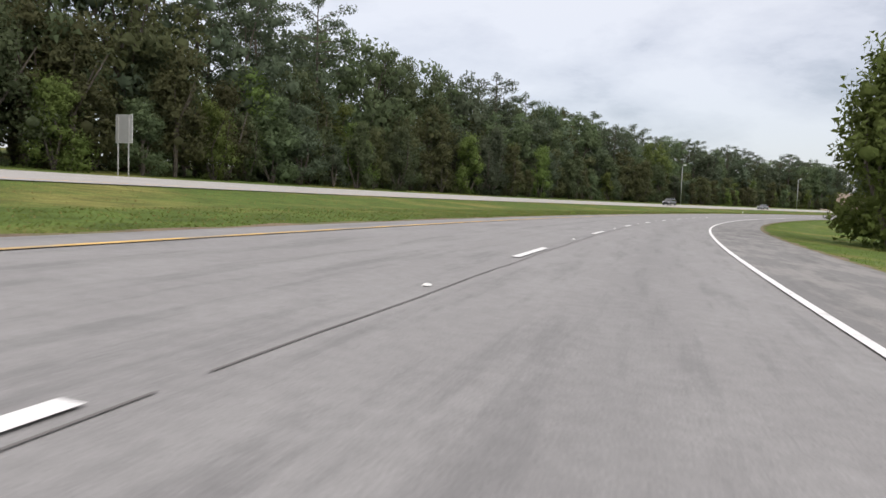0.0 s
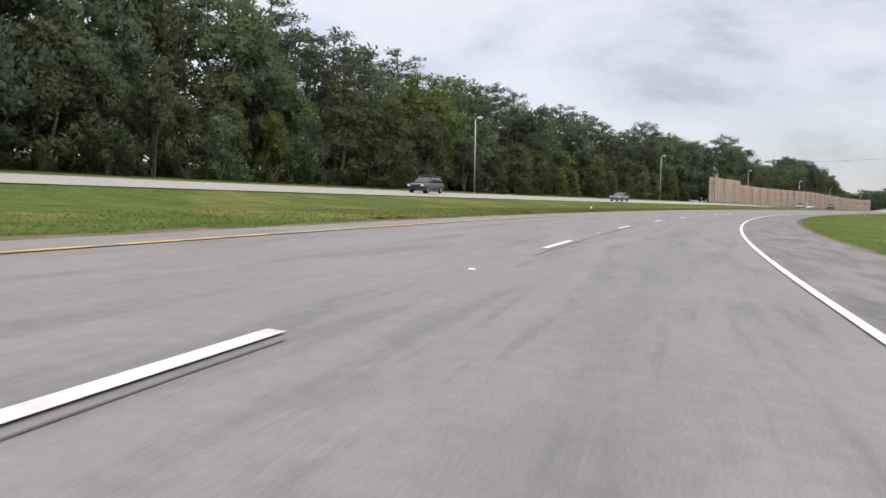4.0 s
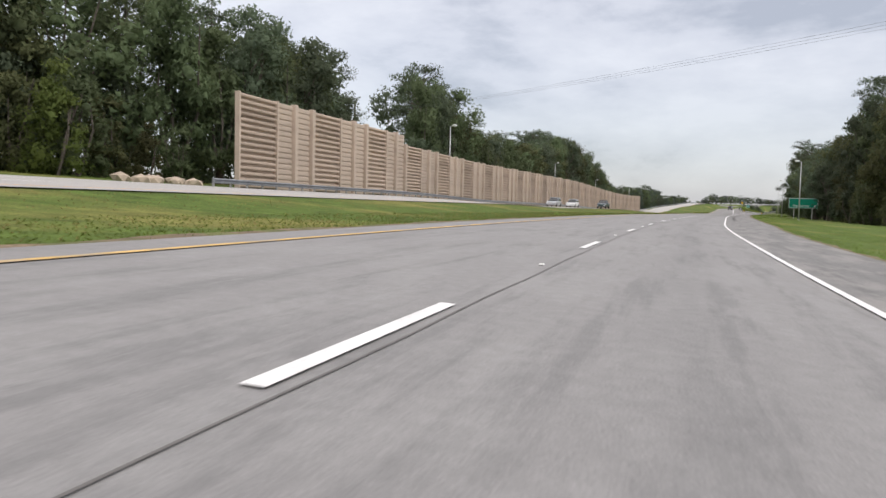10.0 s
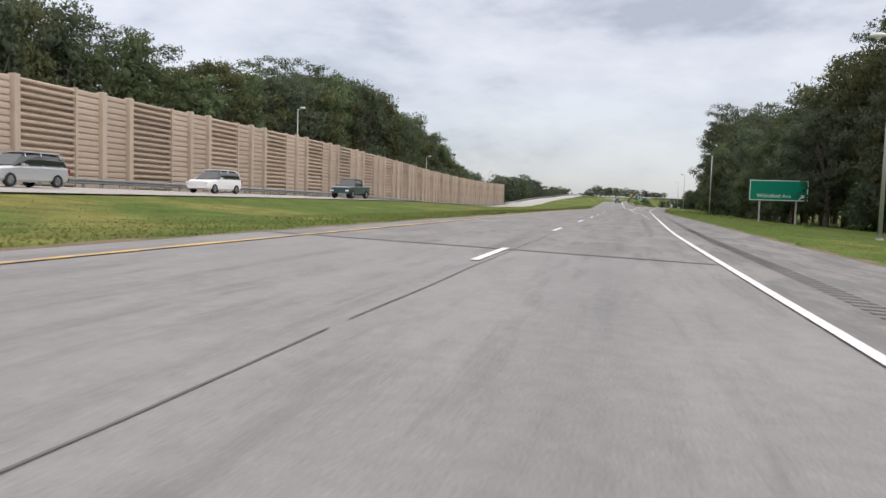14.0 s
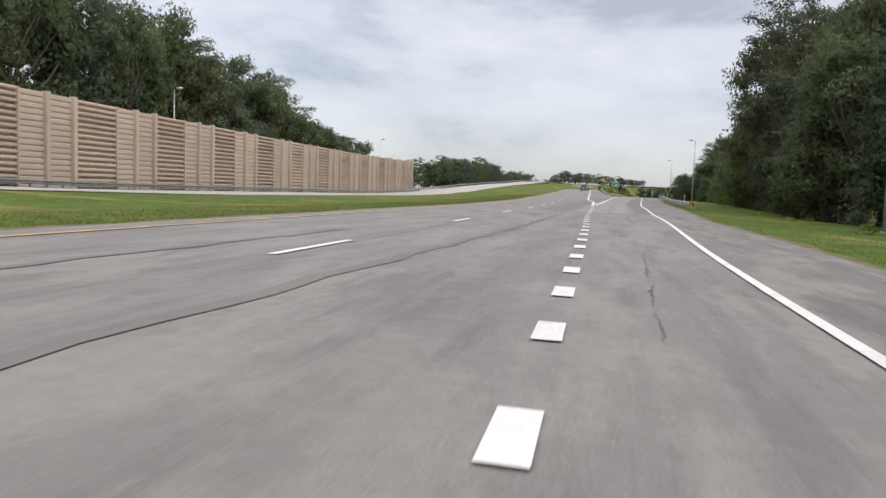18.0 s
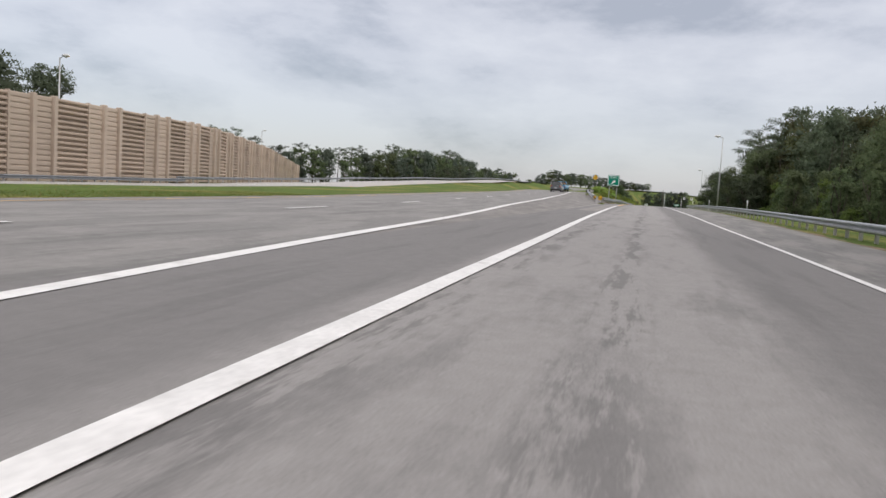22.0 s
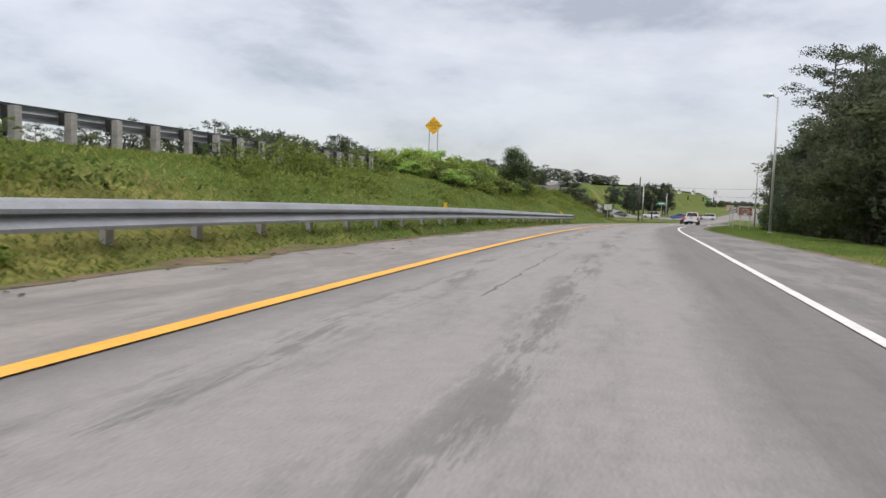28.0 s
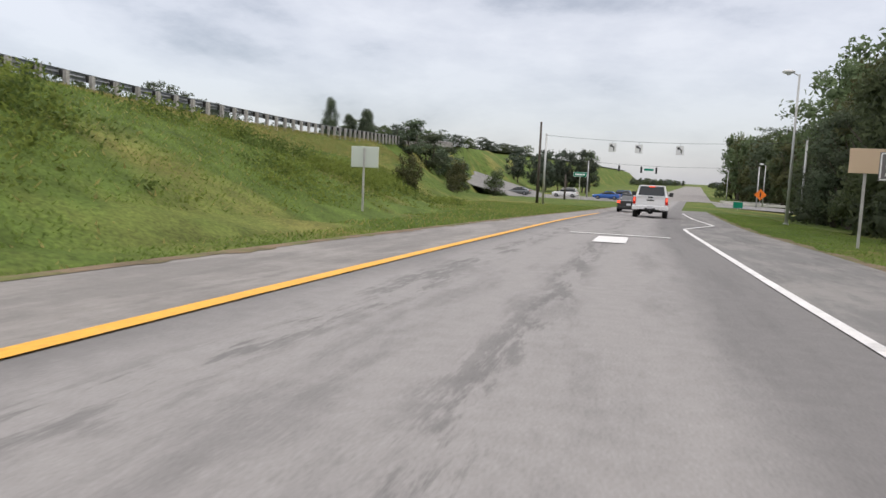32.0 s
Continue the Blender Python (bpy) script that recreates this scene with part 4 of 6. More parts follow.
wood(312, 638, lambda s: WALL(s) - 12, 3, 5.4, [["thicket", "oak"], ["oak", "pine", "pine"], ["pine", "pine", "pine", "oak"]], "wood behind the noise wall", depth=5.0, leafs=MIX_L, tops=BEHIND, near=1)
# wood on the near side
wood(45, 63, lambda s: 12.3 + 0 * s, 2, 2.6, [["thicket"], ["thicket"]], "trees on the inside of the bend", depth=3.0, leafs=[LEAF_LIGHT], tops=([46, 51, 56, 64], [12.5, 11.5, 8.5, 7.0]), near=1)
wood(406, 546, lambda s: np.interp(s, [400, 450, 466, 546], [25.0, 23.5, 19.5, 16.0]), 1, 3.5, [["thicket", "thicket", "oak"]], "near side wood", (0.8, 1.05), leafs=MIX_L, near=1)
wood(404, 586, lambda s: np.interp(s, [400, 450, 470, 552, 586], [30, 28.0, 24.5, 21.0, 21.0]), 2, 5.0, [["oak", "oak", "pine"], ["oak", "pine"]], "near side wood", depth=6.0, leafs=MIX_L, tops=([400, 430, 452, 466, 474, 482, 500, 520, 535, 548, 560, 575, 586], [27, 29, 27.5, 23.5, 20.5, 19, 19.5, 20, 20.5, 23, 25, 27, 27]), near=1)
wood(550, 700, lambda s: np.interp(s, [550, 600, 700], [19, 20, 18.0]), 1, 4.0, [["thicket", "shrub", "thicket"]], "near side wood", (0.45, 0.75), leafs=[LEAF_LIGHT, LEAF_OAK, LEAF_OAK])
wood(586, 716, lambda s: np.interp(s, [586, 716], [26, 25.0]), 2, 5.2, [["oak", "thicket"], ["pine", "oak"]], "near side wood", depth=6.0, leafs=MIX_L, tops=([586, 592, 600, 640, 660, 680, 700, 717], [24, 20, 17, 15, 14.5, 16.5, 18.5, 20.5]))
wood(704, 866, lambda s: np.interp(s, [704, 740, 800, 852], [16, 13.0, 13.5, 16.0]), 1, 3.7, [["thicket", "thicket", "oak"]], "near side wood", leafs=[LEAF_OAK, LEAF_DARK], tops=([704, 760, 775, 812, 852], [9, 10, 11, 12, 9]), near=1)
wood(715, 872, lambda s: np.interp(s, [710, 812, 852], [20.5, 17.0, 20.0]), 2, 4.6, [["oak", "thicket"], ["oak"]], "near side wood", depth=5.0, leafs=MIX_L, tops=([715, 728, 738, 748, 760, 778, 792, 808, 816, 852], [17, 15, 13, 11, 10.5, 11, 13, 14, 14, 19]))
wood(715, 815, lambda s: np.interp(s, [710, 812], [24.0, 20.5]), 2, 7.5, [["pine"], ["pine"]], "near side wood", depth=6.0, tops=([715, 728, 738, 748, 760, 778, 792, 808, 816], [20, 18, 15, 12, 12, 15, 22, 23, 20]))
wood(932, 1010, lambda s: np.interp(s, [932, 1010], [22, 15.0]), 3, 6.0, [["oak", "thicket"], ["oak", "pine"]], "trees past the junction", depth=7.0, leafs=MIX_L, tops=([932, 960, 1010], [16, 18, 20]))
wood(587, 607, lambda s: 20.5 + 0 * s, 1, 3.2, [["thicket", "oak"]], "near side wood", leafs=[LEAF_OAK, LEAF_LIGHT], tops=([587, 598, 607], [18.5, 17.5, 16]), near=1)
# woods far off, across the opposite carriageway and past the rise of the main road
# most far trees take the leaf colour with haze tinted in
FAR_LEAVES = [LEAF_HAZY, LEAF_HAZY, LEAF_OAK]
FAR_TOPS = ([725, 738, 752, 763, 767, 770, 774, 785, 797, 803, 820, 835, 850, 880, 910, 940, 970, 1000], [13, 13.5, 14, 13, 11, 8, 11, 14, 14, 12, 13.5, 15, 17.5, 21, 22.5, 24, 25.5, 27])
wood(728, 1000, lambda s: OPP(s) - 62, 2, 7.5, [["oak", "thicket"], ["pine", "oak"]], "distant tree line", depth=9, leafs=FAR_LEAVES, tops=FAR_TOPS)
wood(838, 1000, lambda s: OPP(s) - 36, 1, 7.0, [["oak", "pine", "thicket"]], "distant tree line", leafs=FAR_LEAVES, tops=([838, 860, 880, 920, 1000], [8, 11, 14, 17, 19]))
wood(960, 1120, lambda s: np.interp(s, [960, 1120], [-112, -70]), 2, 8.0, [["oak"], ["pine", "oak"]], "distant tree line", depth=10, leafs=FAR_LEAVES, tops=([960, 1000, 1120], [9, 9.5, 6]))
for k in range(12):
    s0, lat = 950 + RNG.uniform(0, 30), -41 + 20 * (k + RNG.random()) / 12
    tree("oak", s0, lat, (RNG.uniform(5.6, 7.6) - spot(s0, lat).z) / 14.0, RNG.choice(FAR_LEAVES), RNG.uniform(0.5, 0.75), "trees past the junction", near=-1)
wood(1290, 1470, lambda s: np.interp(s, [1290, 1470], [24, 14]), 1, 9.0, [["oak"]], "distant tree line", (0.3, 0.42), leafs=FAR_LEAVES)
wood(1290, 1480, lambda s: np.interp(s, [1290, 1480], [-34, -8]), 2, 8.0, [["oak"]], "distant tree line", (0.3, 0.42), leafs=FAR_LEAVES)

# single trees and shrubs on the bank beside the ramp
tree("cedar", 747.9, -9.7, 0.46, LEAF_OAK, 0.80, label="dark bushy evergreen tree on the grass bank")
tree("spreading_shrub", 768.7, -14.4, 1.18, LEAF_OAK, 1.05)
for s0, lat, h, w in ((826.0, 18.9, 1.36, 1.35), (830.0, 26.5, 1.24, 1.2), (717.0, 22.9, 0.98, 1.0)):
    tree("pine", s0, lat, h, None, w, "tall single pines", "tall airy pine standing clear above the wood", near=1)
for s0, lat, h, w in ((844.5, -35.4, 0.62, 0.62), (847.5, -34.6, 0.42, 0.6), (849.5, -33.4, 0.50, 0.55), (852, -34.2, 0.52, 0.5)):
    tree("cedar", s0, lat, h, None, w, "cedars on the bank")
for s0, lat, h in ((854, -29.5, 0.42), (859, -29.0, 0.46), (864, -29.5, 0.40), (869, -30.0, 0.48), (876, -30.5, 0.45)):
    tree("thicket", s0, lat, h, LEAF_DARK, 0.85, "small trees on the bank", "small dark tree at the bank's far end")
for s0, lat, h in ((823.5, -18.2, 1.05), (853, -23.0, 1.3), (846, -21.5, 0.7), (885, -26.6, 1.6)):
    tree("shrub", s0, lat, h, LEAF_OLIVE if s0 < 880 else LEAF_OAK, h * 0.78, "shrubs at the foot of the bank")
BANK_TUFT = leafy("grass_tuft_blades", (0.142, 0.170, 0.045), (0.23, 0.255, 0.08), 0.8, 0.6)
RAIL_FOOT = table((690, -9.5), (747, -14.4), (790, -19.5), (830, -25.0))
KUDZU = leafy("vine_leaves", (0.25, 0.38, 0.085), (0.40, 0.53, 0.14), 0.65, 0.55)
for k in range(58):
    s0 = 732.5 + 21.5 * ((k + RNG.random()) / 58)
    top = float(np.interp(s0, [732, 736, 742, 748, 754], [0.42, 0.56, 0.60, 0.52, 0.34]))
    tree("shrub", s0, float(np.interp(s0, [732, 740, 748, 754], [-14.0, -13.6, -12.2, -10.6])) + RNG.uniform(-1.3, 1.3), top * RNG.uniform(0.6, 1.1), KUDZU if k % 3 else LEAF_WEED, RNG.uniform(0.5, 0.9), "vine-covered bushes on the bank", "bright green vine-covered bush on top of the bank")
for s0, lat, h in ((729.0, -14.3, 0.62), (731.2, -14.4, 0.5), (727.2, -14.2, 0.4)):
    tree("shrub", s0, lat, h, LEAF_OAK, 0.3, "wispy saplings by the rail", "wispy young sapling beside the upper guardrail")
for k in range(46):
    s0 = RNG.uniform(731, 748)
    tree("shrub", s0, RNG.uniform(-12.6, -8.8), RNG.uniform(0.22, 0.42), RNG.choice([KUDZU, LEAF_WEED, LEAF_LIGHT]), RNG.uniform(0.4, 0.75), "vine-covered bushes on the bank", "bright green vine-covered bush on the slope of the bank")
# rank weeds over the slope: low mounds of leaves, taller in drifts
RANK_WEED = leafy("rank_weed_leaves", (0.160, 0.245, 0.050), (0.275, 0.370, 0.090), 0.7, 0.6)
DARK_WEED = leafy("dark_weed_leaves", (0.080, 0.135, 0.034), (0.140, 0.205, 0.055), 0.7, 0.55)
for mat, amount, seed, label in ((RANK_WEED, 2100, 41, "rank green weeds growing over the grass bank"), (DARK_WEED, 650, 42, "drifts of darker leafy weeds on the grass bank")):
    fo, rw = Foliage(seed), random.Random(seed)
    for k in range(amount):
        s0 = rw.uniform(690, 830)
        lat = float(np.interp(s0, [690, 720, 750, 775, 800, 830], [-8.0, -9.0, -10.4, -11.2, -14.0, -19.5])) + rw.gauss(0, 2.1)
        drift = noise.noise(Vector((s0 * 0.11, lat * 0.35, seed)))
        if lat > -7.4 or lat < RAIL_FOOT(s0) + np.interp(s0, [700, 740, 765], [1.8, 1.4, 4.0]) or drift < (-0.02 if seed == 41 else 0.08):
            continue
        high = min(1.0, max(0.0, (float(np.interp(s0, [690, 720, 750, 830], [-7.6, -8.2, -9.0, -9.6])) - lat) / 2.0)) * float(np.interp(s0, [745, 765], [1.0, 0.5]))
        q = rw.uniform(0.35, 0.8) * (1 + 0.8 * max(0.0, drift))
        for up_ in range(1 + round(high * rw.uniform(0.6, 2.4))):
            c = spot(s0 + rw.uniform(-0.2, 0.2), lat + rw.uniform(-0.2, 0.2), 0.10 * q + 0.30 * up_)
            fo.clump(c, (q * (1 - 0.2 * up_), q * (1 - 0.2 * up_), 0.36 * q), 48, 0.062, 0.0, c - Vector((0, 0, 1.2)))
    tagged(new("bank_weeds", fo.mesh("bank_weeds")), label, "weeds", kind="stuff").data.materials.append(mat)
for k in range(36):
    s0 = RNG.uniform(40, 420)
    tree("weed", s0, float(LANE(s0)) - 5.0 - abs(RNG.gauss(0, 1.2)), RNG.uniform(0.18, 0.4), None, RNG.uniform(0.4, 0.9), "weeds in the median")
for k in range(34):
    tree("weed", RNG.uniform(641.2, 646.0), -4.9 + RNG.uniform(-0.16, 0.12), RNG.uniform(0.16, 0.30), BANK_TUFT if k % 3 else None, RNG.uniform(0.35, 0.6), "weeds in the gore", "low green grass tuft in the paved gore")
for k in range(22):
    s0 = RNG.uniform(660, 748)
    tree("weed", s0, -6.0 + RNG.uniform(-0.7, 0.5), RNG.uniform(0.2, 0.45), None, RNG.uniform(0.4, 0.9), "weeds under the guardrail")
for k in range(16):
    s0 = RNG.uniform(430, 540)
    tree("weed", s0, RNG.uniform(9.5, 15), RNG.uniform(0.3, 0.8), None, RNG.uniform(0.5, 1.2), "weeds at the wood's edge")

# ---- noise wall: alternating heavy-ribbed and pilastered precast panels ----


def ribbed(width, height, courses, depth, gap, recess):
    """A slab with rounded horizontal courses on its face (towards +x), lying along y from 0."""
    prof = [(-0.16, 0.0)]
    pitch = height / courses
    for c in range(courses):
        z = c * pitch
        prof += [(-recess, z + 0.004), (-recess, z + gap), (depth * 0.8, z + gap + 0.02), (depth, z + gap + (pitch - gap) * 0.4), (depth * 0.9, z + pitch * 0.86), (depth * 0.45, z + pitch - 0.012)]
    prof += [(0.0, height), (-0.16, height)]
    return loft([[(x, y, z) for x, z in prof] for y in (0.0, width)])


WALL_H = 6.35
wall = tagged(new("wall"), "tall tan precast concrete noise wall with ribbed panels", "noise wall", kind="structure")
meshes = {}


def wall_piece(key, name, bm, mat):
    me = bpy.data.meshes.new(name)
    bm.to_mesh(me)
    bm.free()
    me.materials.append(mat)
    meshes[key] = me


wall_piece("heavy", "panel", ribbed(1.0, WALL_H, 16, 0.15, 0.155, 0.09), TAN_DARK)
wall_piece("light", "panel", ribbed(1.0, WALL_H, 16, 0.055, 0.07, 0.03), TAN)
wall_piece("pilaster", "pilaster", boxed(0.10, 0, (WALL_H + 0.12) / 2, 0.56, 0.48, WALL_H + 0.12, 0.10), TAN)
wall_piece("joint", "joint_post", boxed(0.06, 0, (WALL_H + 0.05) / 2, 0.40, 0.20, WALL_H + 0.05, 0.03), TAN)
# walk along the wall's line in true metres
w_s = np.arange(308.0, 732.0, 0.25)
w_p = place(w_s, WALL(w_s))
w_d = np.r_[0, np.cumsum(np.hypot(*np.diff(w_p[:, :2], axis=0).T))]


def on_wall(d):
    p = [float(np.interp(d, w_d, w_p[:, i])) for i in range(3)]
    q = [float(np.interp(d + 0.8, w_d, w_p[:, i])) for i in range(3)]
    return p, math.degrees(math.atan2(-(q[0] - p[0]), q[1] - p[1]))


def wall_part(key, d, width=1.0):
    at_s = float(np.interp(d, w_d, w_s))
    lift = 0.55 if d < 31.7 else float(np.interp(at_s, [340, 382, 425, 464, 542, 660], [5.85, 6.25, 6.7, 7.15, 7.5, 7.4])) - WALL_H
    sink = 0.75 * max(0.0, (d - w_d[-1] + 42) / 10.42)
    p, a = on_wall(d)
    ob = new({"heavy": "heavy_panel", "light": "panel", "pilaster": "pilaster", "joint": "joint_post"}[key], meshes[key])
    ob.parent = wall
    ob.matrix_world = pose(p[0], p[1], p[2] - 0.1 - sink, 0, 0, a) @ Matrix.Diagonal((1, width, 1 + lift / WALL_H, 1))


# a heavy panel, a joint, a light panel, a pilaster, a light panel, a pilaster, and so on; the bays differ a little in length
BAYS = ([-1, 0, 1, 7, 9, 16, 17, 20, 22, 27, 28, 40], [-2.95, 8.13, 19.3, 82.2, 103.9, 184.3, 196.3, 234.3, 259.0, 313.5, 323.1, 438.0])
wall_part("joint", 0.06)
for k in range(40):
    b0, b1 = (float(np.interp(n, *BAYS)) for n in (k - 1, k))
    if b1 > w_d[-1] - 6:
        break
    bay = b1 - b0
    post_2, joint = b0 + 0.265 * bay, b0 + 0.75 * bay
    wall_part("heavy", post_2 + 0.2, joint - post_2 - 0.26)
    wall_part("joint", joint)
    wall_part("light", joint + 0.06, b1 - joint - 0.26)
    wall_part("pilaster", b1)
    nxt = b1 + 0.265 * (float(np.interp(k + 1, *BAYS)) - b1)
    wall_part("light", b1 + 0.2, nxt - b1 - 0.4)
    wall_part("pilaster", nxt)

# ---- guardrails ----
W_PROFILE = [(0.0, 0.165), (0.03, 0.16), (0.092, 0.12), (0.095, 0.075), (0.03, 0.03), (0.008, 0.0), (0.03, -0.03), (0.095, -0.075), (0.092, -0.12), (0.03, -0.16), (0.0, -0.165)]
pm = boxed(0, 0, 0.20, 0.10, 0.15, 0.98, 0.004)
POST_MESH = bpy.data.meshes.new("post")
pm.to_mesh(POST_MESH)
pm.free()
POST_MESH.materials.append(POST_STEEL)
pm = boxed(0, 0, -0.02, 0.20, 0.15, 0.28, 0.01)
BLOCK_MESH = bpy.data.meshes.new("blockout")
pm.to_mesh(BLOCK_MESH)
pm.free()
BLOCK_MESH.materials.append(BLOCK)
pm = boxed(0, 0, 0.20, 0.17, 0.18, 1.0, 0.012)
WIDE_POST = bpy.data.meshes.new("post")
pm.to_mesh(WIDE_POST)
pm.free()
WIDE_POST.materials.append(material("weathered_grey_timber_post", (0.34, 0.325, 0.305), 0.9, var=0.2, scale=4, fine=0.15, bump=0.3, bump_scale=30, per_object=0.12))


def guardrail(offset, s0, s1, facing, label, spacing=1.905, low=0.0, both=False, post=POST_MESH, shoes=True):
    """A W-beam rail along the road; facing +1 shows its face to greater offsets."""
    base = spot(s0, float(offset(s0)))
    ob = thing("guardrail", pose(*base), label, "guardrail", "guardrails")
    s = np.linspace(s0, s1, max(2, int((s1 - s0) / 1.9)))
    for f in ((facing, -facing) if both else (facing,)):
        rings = []
        for q in s:
            lat = float(offset(q))
            rings.append([Vector((spot(q, lat + f * x, 0.64 - low + z) - base)[:]) for x, z in W_PROFILE + [(x - 0.012, z) for x, z in W_PROFILE[::-1]]])
        part("beam", loft(rings), GALV, ob, smooth=False)
    q = s0 + 0.4
    while q < s1:
        lat = float(offset(q))
        for nm, me, dx, dz in (("post", post, -0.27, -low), ("blockout", BLOCK_MESH, -0.11, 0.60 - low)):
            o = new(nm, me)
            o.parent = ob
            p = spot(q, lat + facing * dx) - base
            p.z = spot(q, lat).z - base.z + dz + 0.03
            o.matrix_local = pose(p.x, p.y, p.z, 0, 0, bearing(q))
        q += spacing
    for end in ((s0, s1) if shoes else (s1,)):
        bm = boxed(0, 0, 0, 0.14, 0.10, 0.36, 0.03)
        o = part("end_shoe", bm, GALV, ob)
        p = spot(end, float(offset(end)) + facing * 0.02, 0.64 - low) - base
        o.matrix_local = pose(p.x, p.y, p.z, 0, 0, bearing(end))
    return ob


RAIL_RAMP = table((650, -5.6), (659, -5.65), (680, -5.7), (700, -5.9), (722, -5.8), (750, -5.6))
RAIL_MAIN = table((652, -6.15), (660.3, -7.2), (675, -8.7), (700, -11.3), (747, -15.2), (790, -20.9), (830, -26.9), (880, -35.4), (1000, -59))
RAIL_R = table((534, 6.3), (560, 6.9), (600, 6.9), (640, 6.8), (670, 6.6), (706, 5.9))
ramp_rail = guardrail(RAIL_RAMP, 660.3, 749.5, 1, "galvanised W-beam guardrail on steel posts beside the ramp", low=0.13, shoes=False)
# its flat crash terminal towards the traffic
for s0, s1, z, h, turn in ((658.5, 659.45, 0.52, 0.34, -12), (659.4, 660.45, 0.51, 0.32, 0)):
    o = part("terminal_plate", boxed(0, 0, 0, 0.025, s1 - s0, h, 0.008), GALV, ramp_rail)
    o.matrix_world = standing((s0 + s1) / 2, -5.73 if turn else -5.63, turn, z)
for s0, z, sx in ((659.62, 0.52, 0.16), (660.1, 0.53, 0.08)):
    o = part("bolt_slot", boxed(0, 0, 0, 0.03, 0.07, sx, 0.01), BLACK, ramp_rail)
    o.matrix_world = standing(s0, -5.618, 0, z)
o = part("post", boxed(0, 0, 0.1, 0.16, 0.16, 0.7, 0.01), POST_STEEL, ramp_rail)
o.matrix_world = standing(658.9, -5.75)
guardrail(RAIL_MAIN, 652, 900, -1, "galvanised W-beam guardrail on grey timber posts along the raised main road", 1.6, post=WIDE_POST)
guardrail(RAIL_R, 534, 706.5, -1, "galvanised W-beam guardrail on the outer shoulder", low=0.18)
guardrail(lambda s: WALL(s) + 1.7, 303, 640, 1, "galvanised guardrail at the foot of the noise wall", 1.905, low=0.2)
guardrail(lambda s: OPP(s) - 11.9, 640, 900, 1, "galvanised guardrail on the opposite carriageway", 3.81)

# object markers and delineators at the rails


def marker_board(s, lat, z, w, h, label, lean=1):
    """Board with slanting black stripes, cut off at its edges; lean +1 rises to the right."""
    ob = thing("object_marker", standing(s, lat), label, "road marker", "object markers")
    part("board", boxed(0, 0, z, w, 0.012, h, 0.003), SIGN_YELLOW, ob)
    part("post", boxed(0, 0.05, (z - h * 0.3) / 2 - 0.15, 0.06, 0.05, z + h * 0.6 + 0.3), POST_STEEL, ob)
    pitch = w * 0.36
    for k in range(-6, 7):
        a, b = k * pitch, k * pitch + pitch * 0.5
        clip = []
        for n in range(41):
            y = -h / 2 + h * n / 40
            x0, x1 = max(-w / 2, a + y * 0.9), min(w / 2, b + y * 0.9)
            if x1 - x0 > 0.002:
                clip.append((x0, x1, y))
        if len(clip) < 3:
            continue
        bm = bmesh.new()
        lo = [bm.verts.new((lean * x0, -0.0085, z + y)) for x0, x1, y in clip]
        hi = [bm.verts.new((lean * x1, -0.0085, z + y)) for x0, x1, y in clip]
        for n in range(len(clip) - 1):
            bm.faces.new((lo[n], hi[n], hi[n + 1], lo[n + 1]))
        part("stripe", bm, BLACK, ob)


marker_board(658.4, -5.9, 0.53, 0.46, 0.50, "yellow and black striped object marker board at the gore", -1)
marker_board(651.7, -6.1, 0.55, 0.28, 0.33, "small yellow and black striped end marker of the guardrail", 1)
marker_board(533.6, 6.2, 0.50, 0.34, 0.34, "striped end marker of the shoulder guardrail", 1)


def delineator(s, lat, z0, mat, label, tall=0.24):
    ob = thing("delineator", standing(s, lat), label, "delineator", "delineators")
    foot = 0.0 if tall < 0.3 else z0 - 0.1
    part("stem", boxed(0, 0, (z0 + 0.2 + foot) / 2, 0.05, 0.04, z0 + 0.2 - foot, 0.008), SIGN_WHITE, ob)
    part("reflector", boxed(0, -0.012, z0 + 0.28, 0.11, 0.03, tall, 0.008), mat, ob)


for s0 in (664, 691, 718, 745.3):
    delineator(s0, float(RAIL_RAMP(s0)) - 0.14, 0.34, SIGN_YELLOW, "yellow reflector on top of the guardrail")
for s0 in (655.1, 658.2, 661.4, 672):
    delineator(s0, float(RAIL_MAIN(s0)) + 0.12, 0.42, SIGN_WHITE, "white reflector paddle behind the guardrail", 0.36)
for s0 in (552, 590, 628, 664, 696):
    delineator(s0, float(RAIL_R(s0)) + 0.5, 0.9, SIGN_WHITE, "white delineator post behind the guardrail")

# ---- lamp posts ----


def lamp_post(s, lat, h=10.3, side=-1):
    ob = thing("street_lamp", standing(s, lat), "tall grey aluminium street lamp with one pale head", "street lamp", "street lamps")
    part("pole", tubed((0, 0, -0.1), (0, 0, h), 0.115, 0.065, 12), POLE, ob, smooth=True)
    part("base_plate", boxed(0, 0, 0.05, 0.34, 0.34, 0.1, 0.02), POLE, ob)
    part("arm", tubed((0, 0, h - 0.1), (side * 0.45, 0, h + 0.14), 0.04, 0.035, 8), POLE, ob)
    rings = []
    for x, w, hh in ((0.30, 0.10, 0.07), (0.45, 0.19, 0.12), (0.75, 0.23, 0.16), (1.0, 0.17, 0.12), (1.1, 0.06, 0.05)):
        rings.append([(side * x, w * math.cos(a), h + 0.18 + hh * math.sin(a)) for a in [k * math.pi / 5 for k in range(10)]])
    head = part("head", loft(rings), HEAD, ob, smooth=True)
    part("lens", loft([[(side * 0.7 + r * math.cos(a), r * math.sin(a), h + z) for a in [k * math.pi / 5 for k in range(10)]] for r, z in ((0.17, 0.08), (0.14, 0.0), (0.05, -0.05))]), LENS, ob)


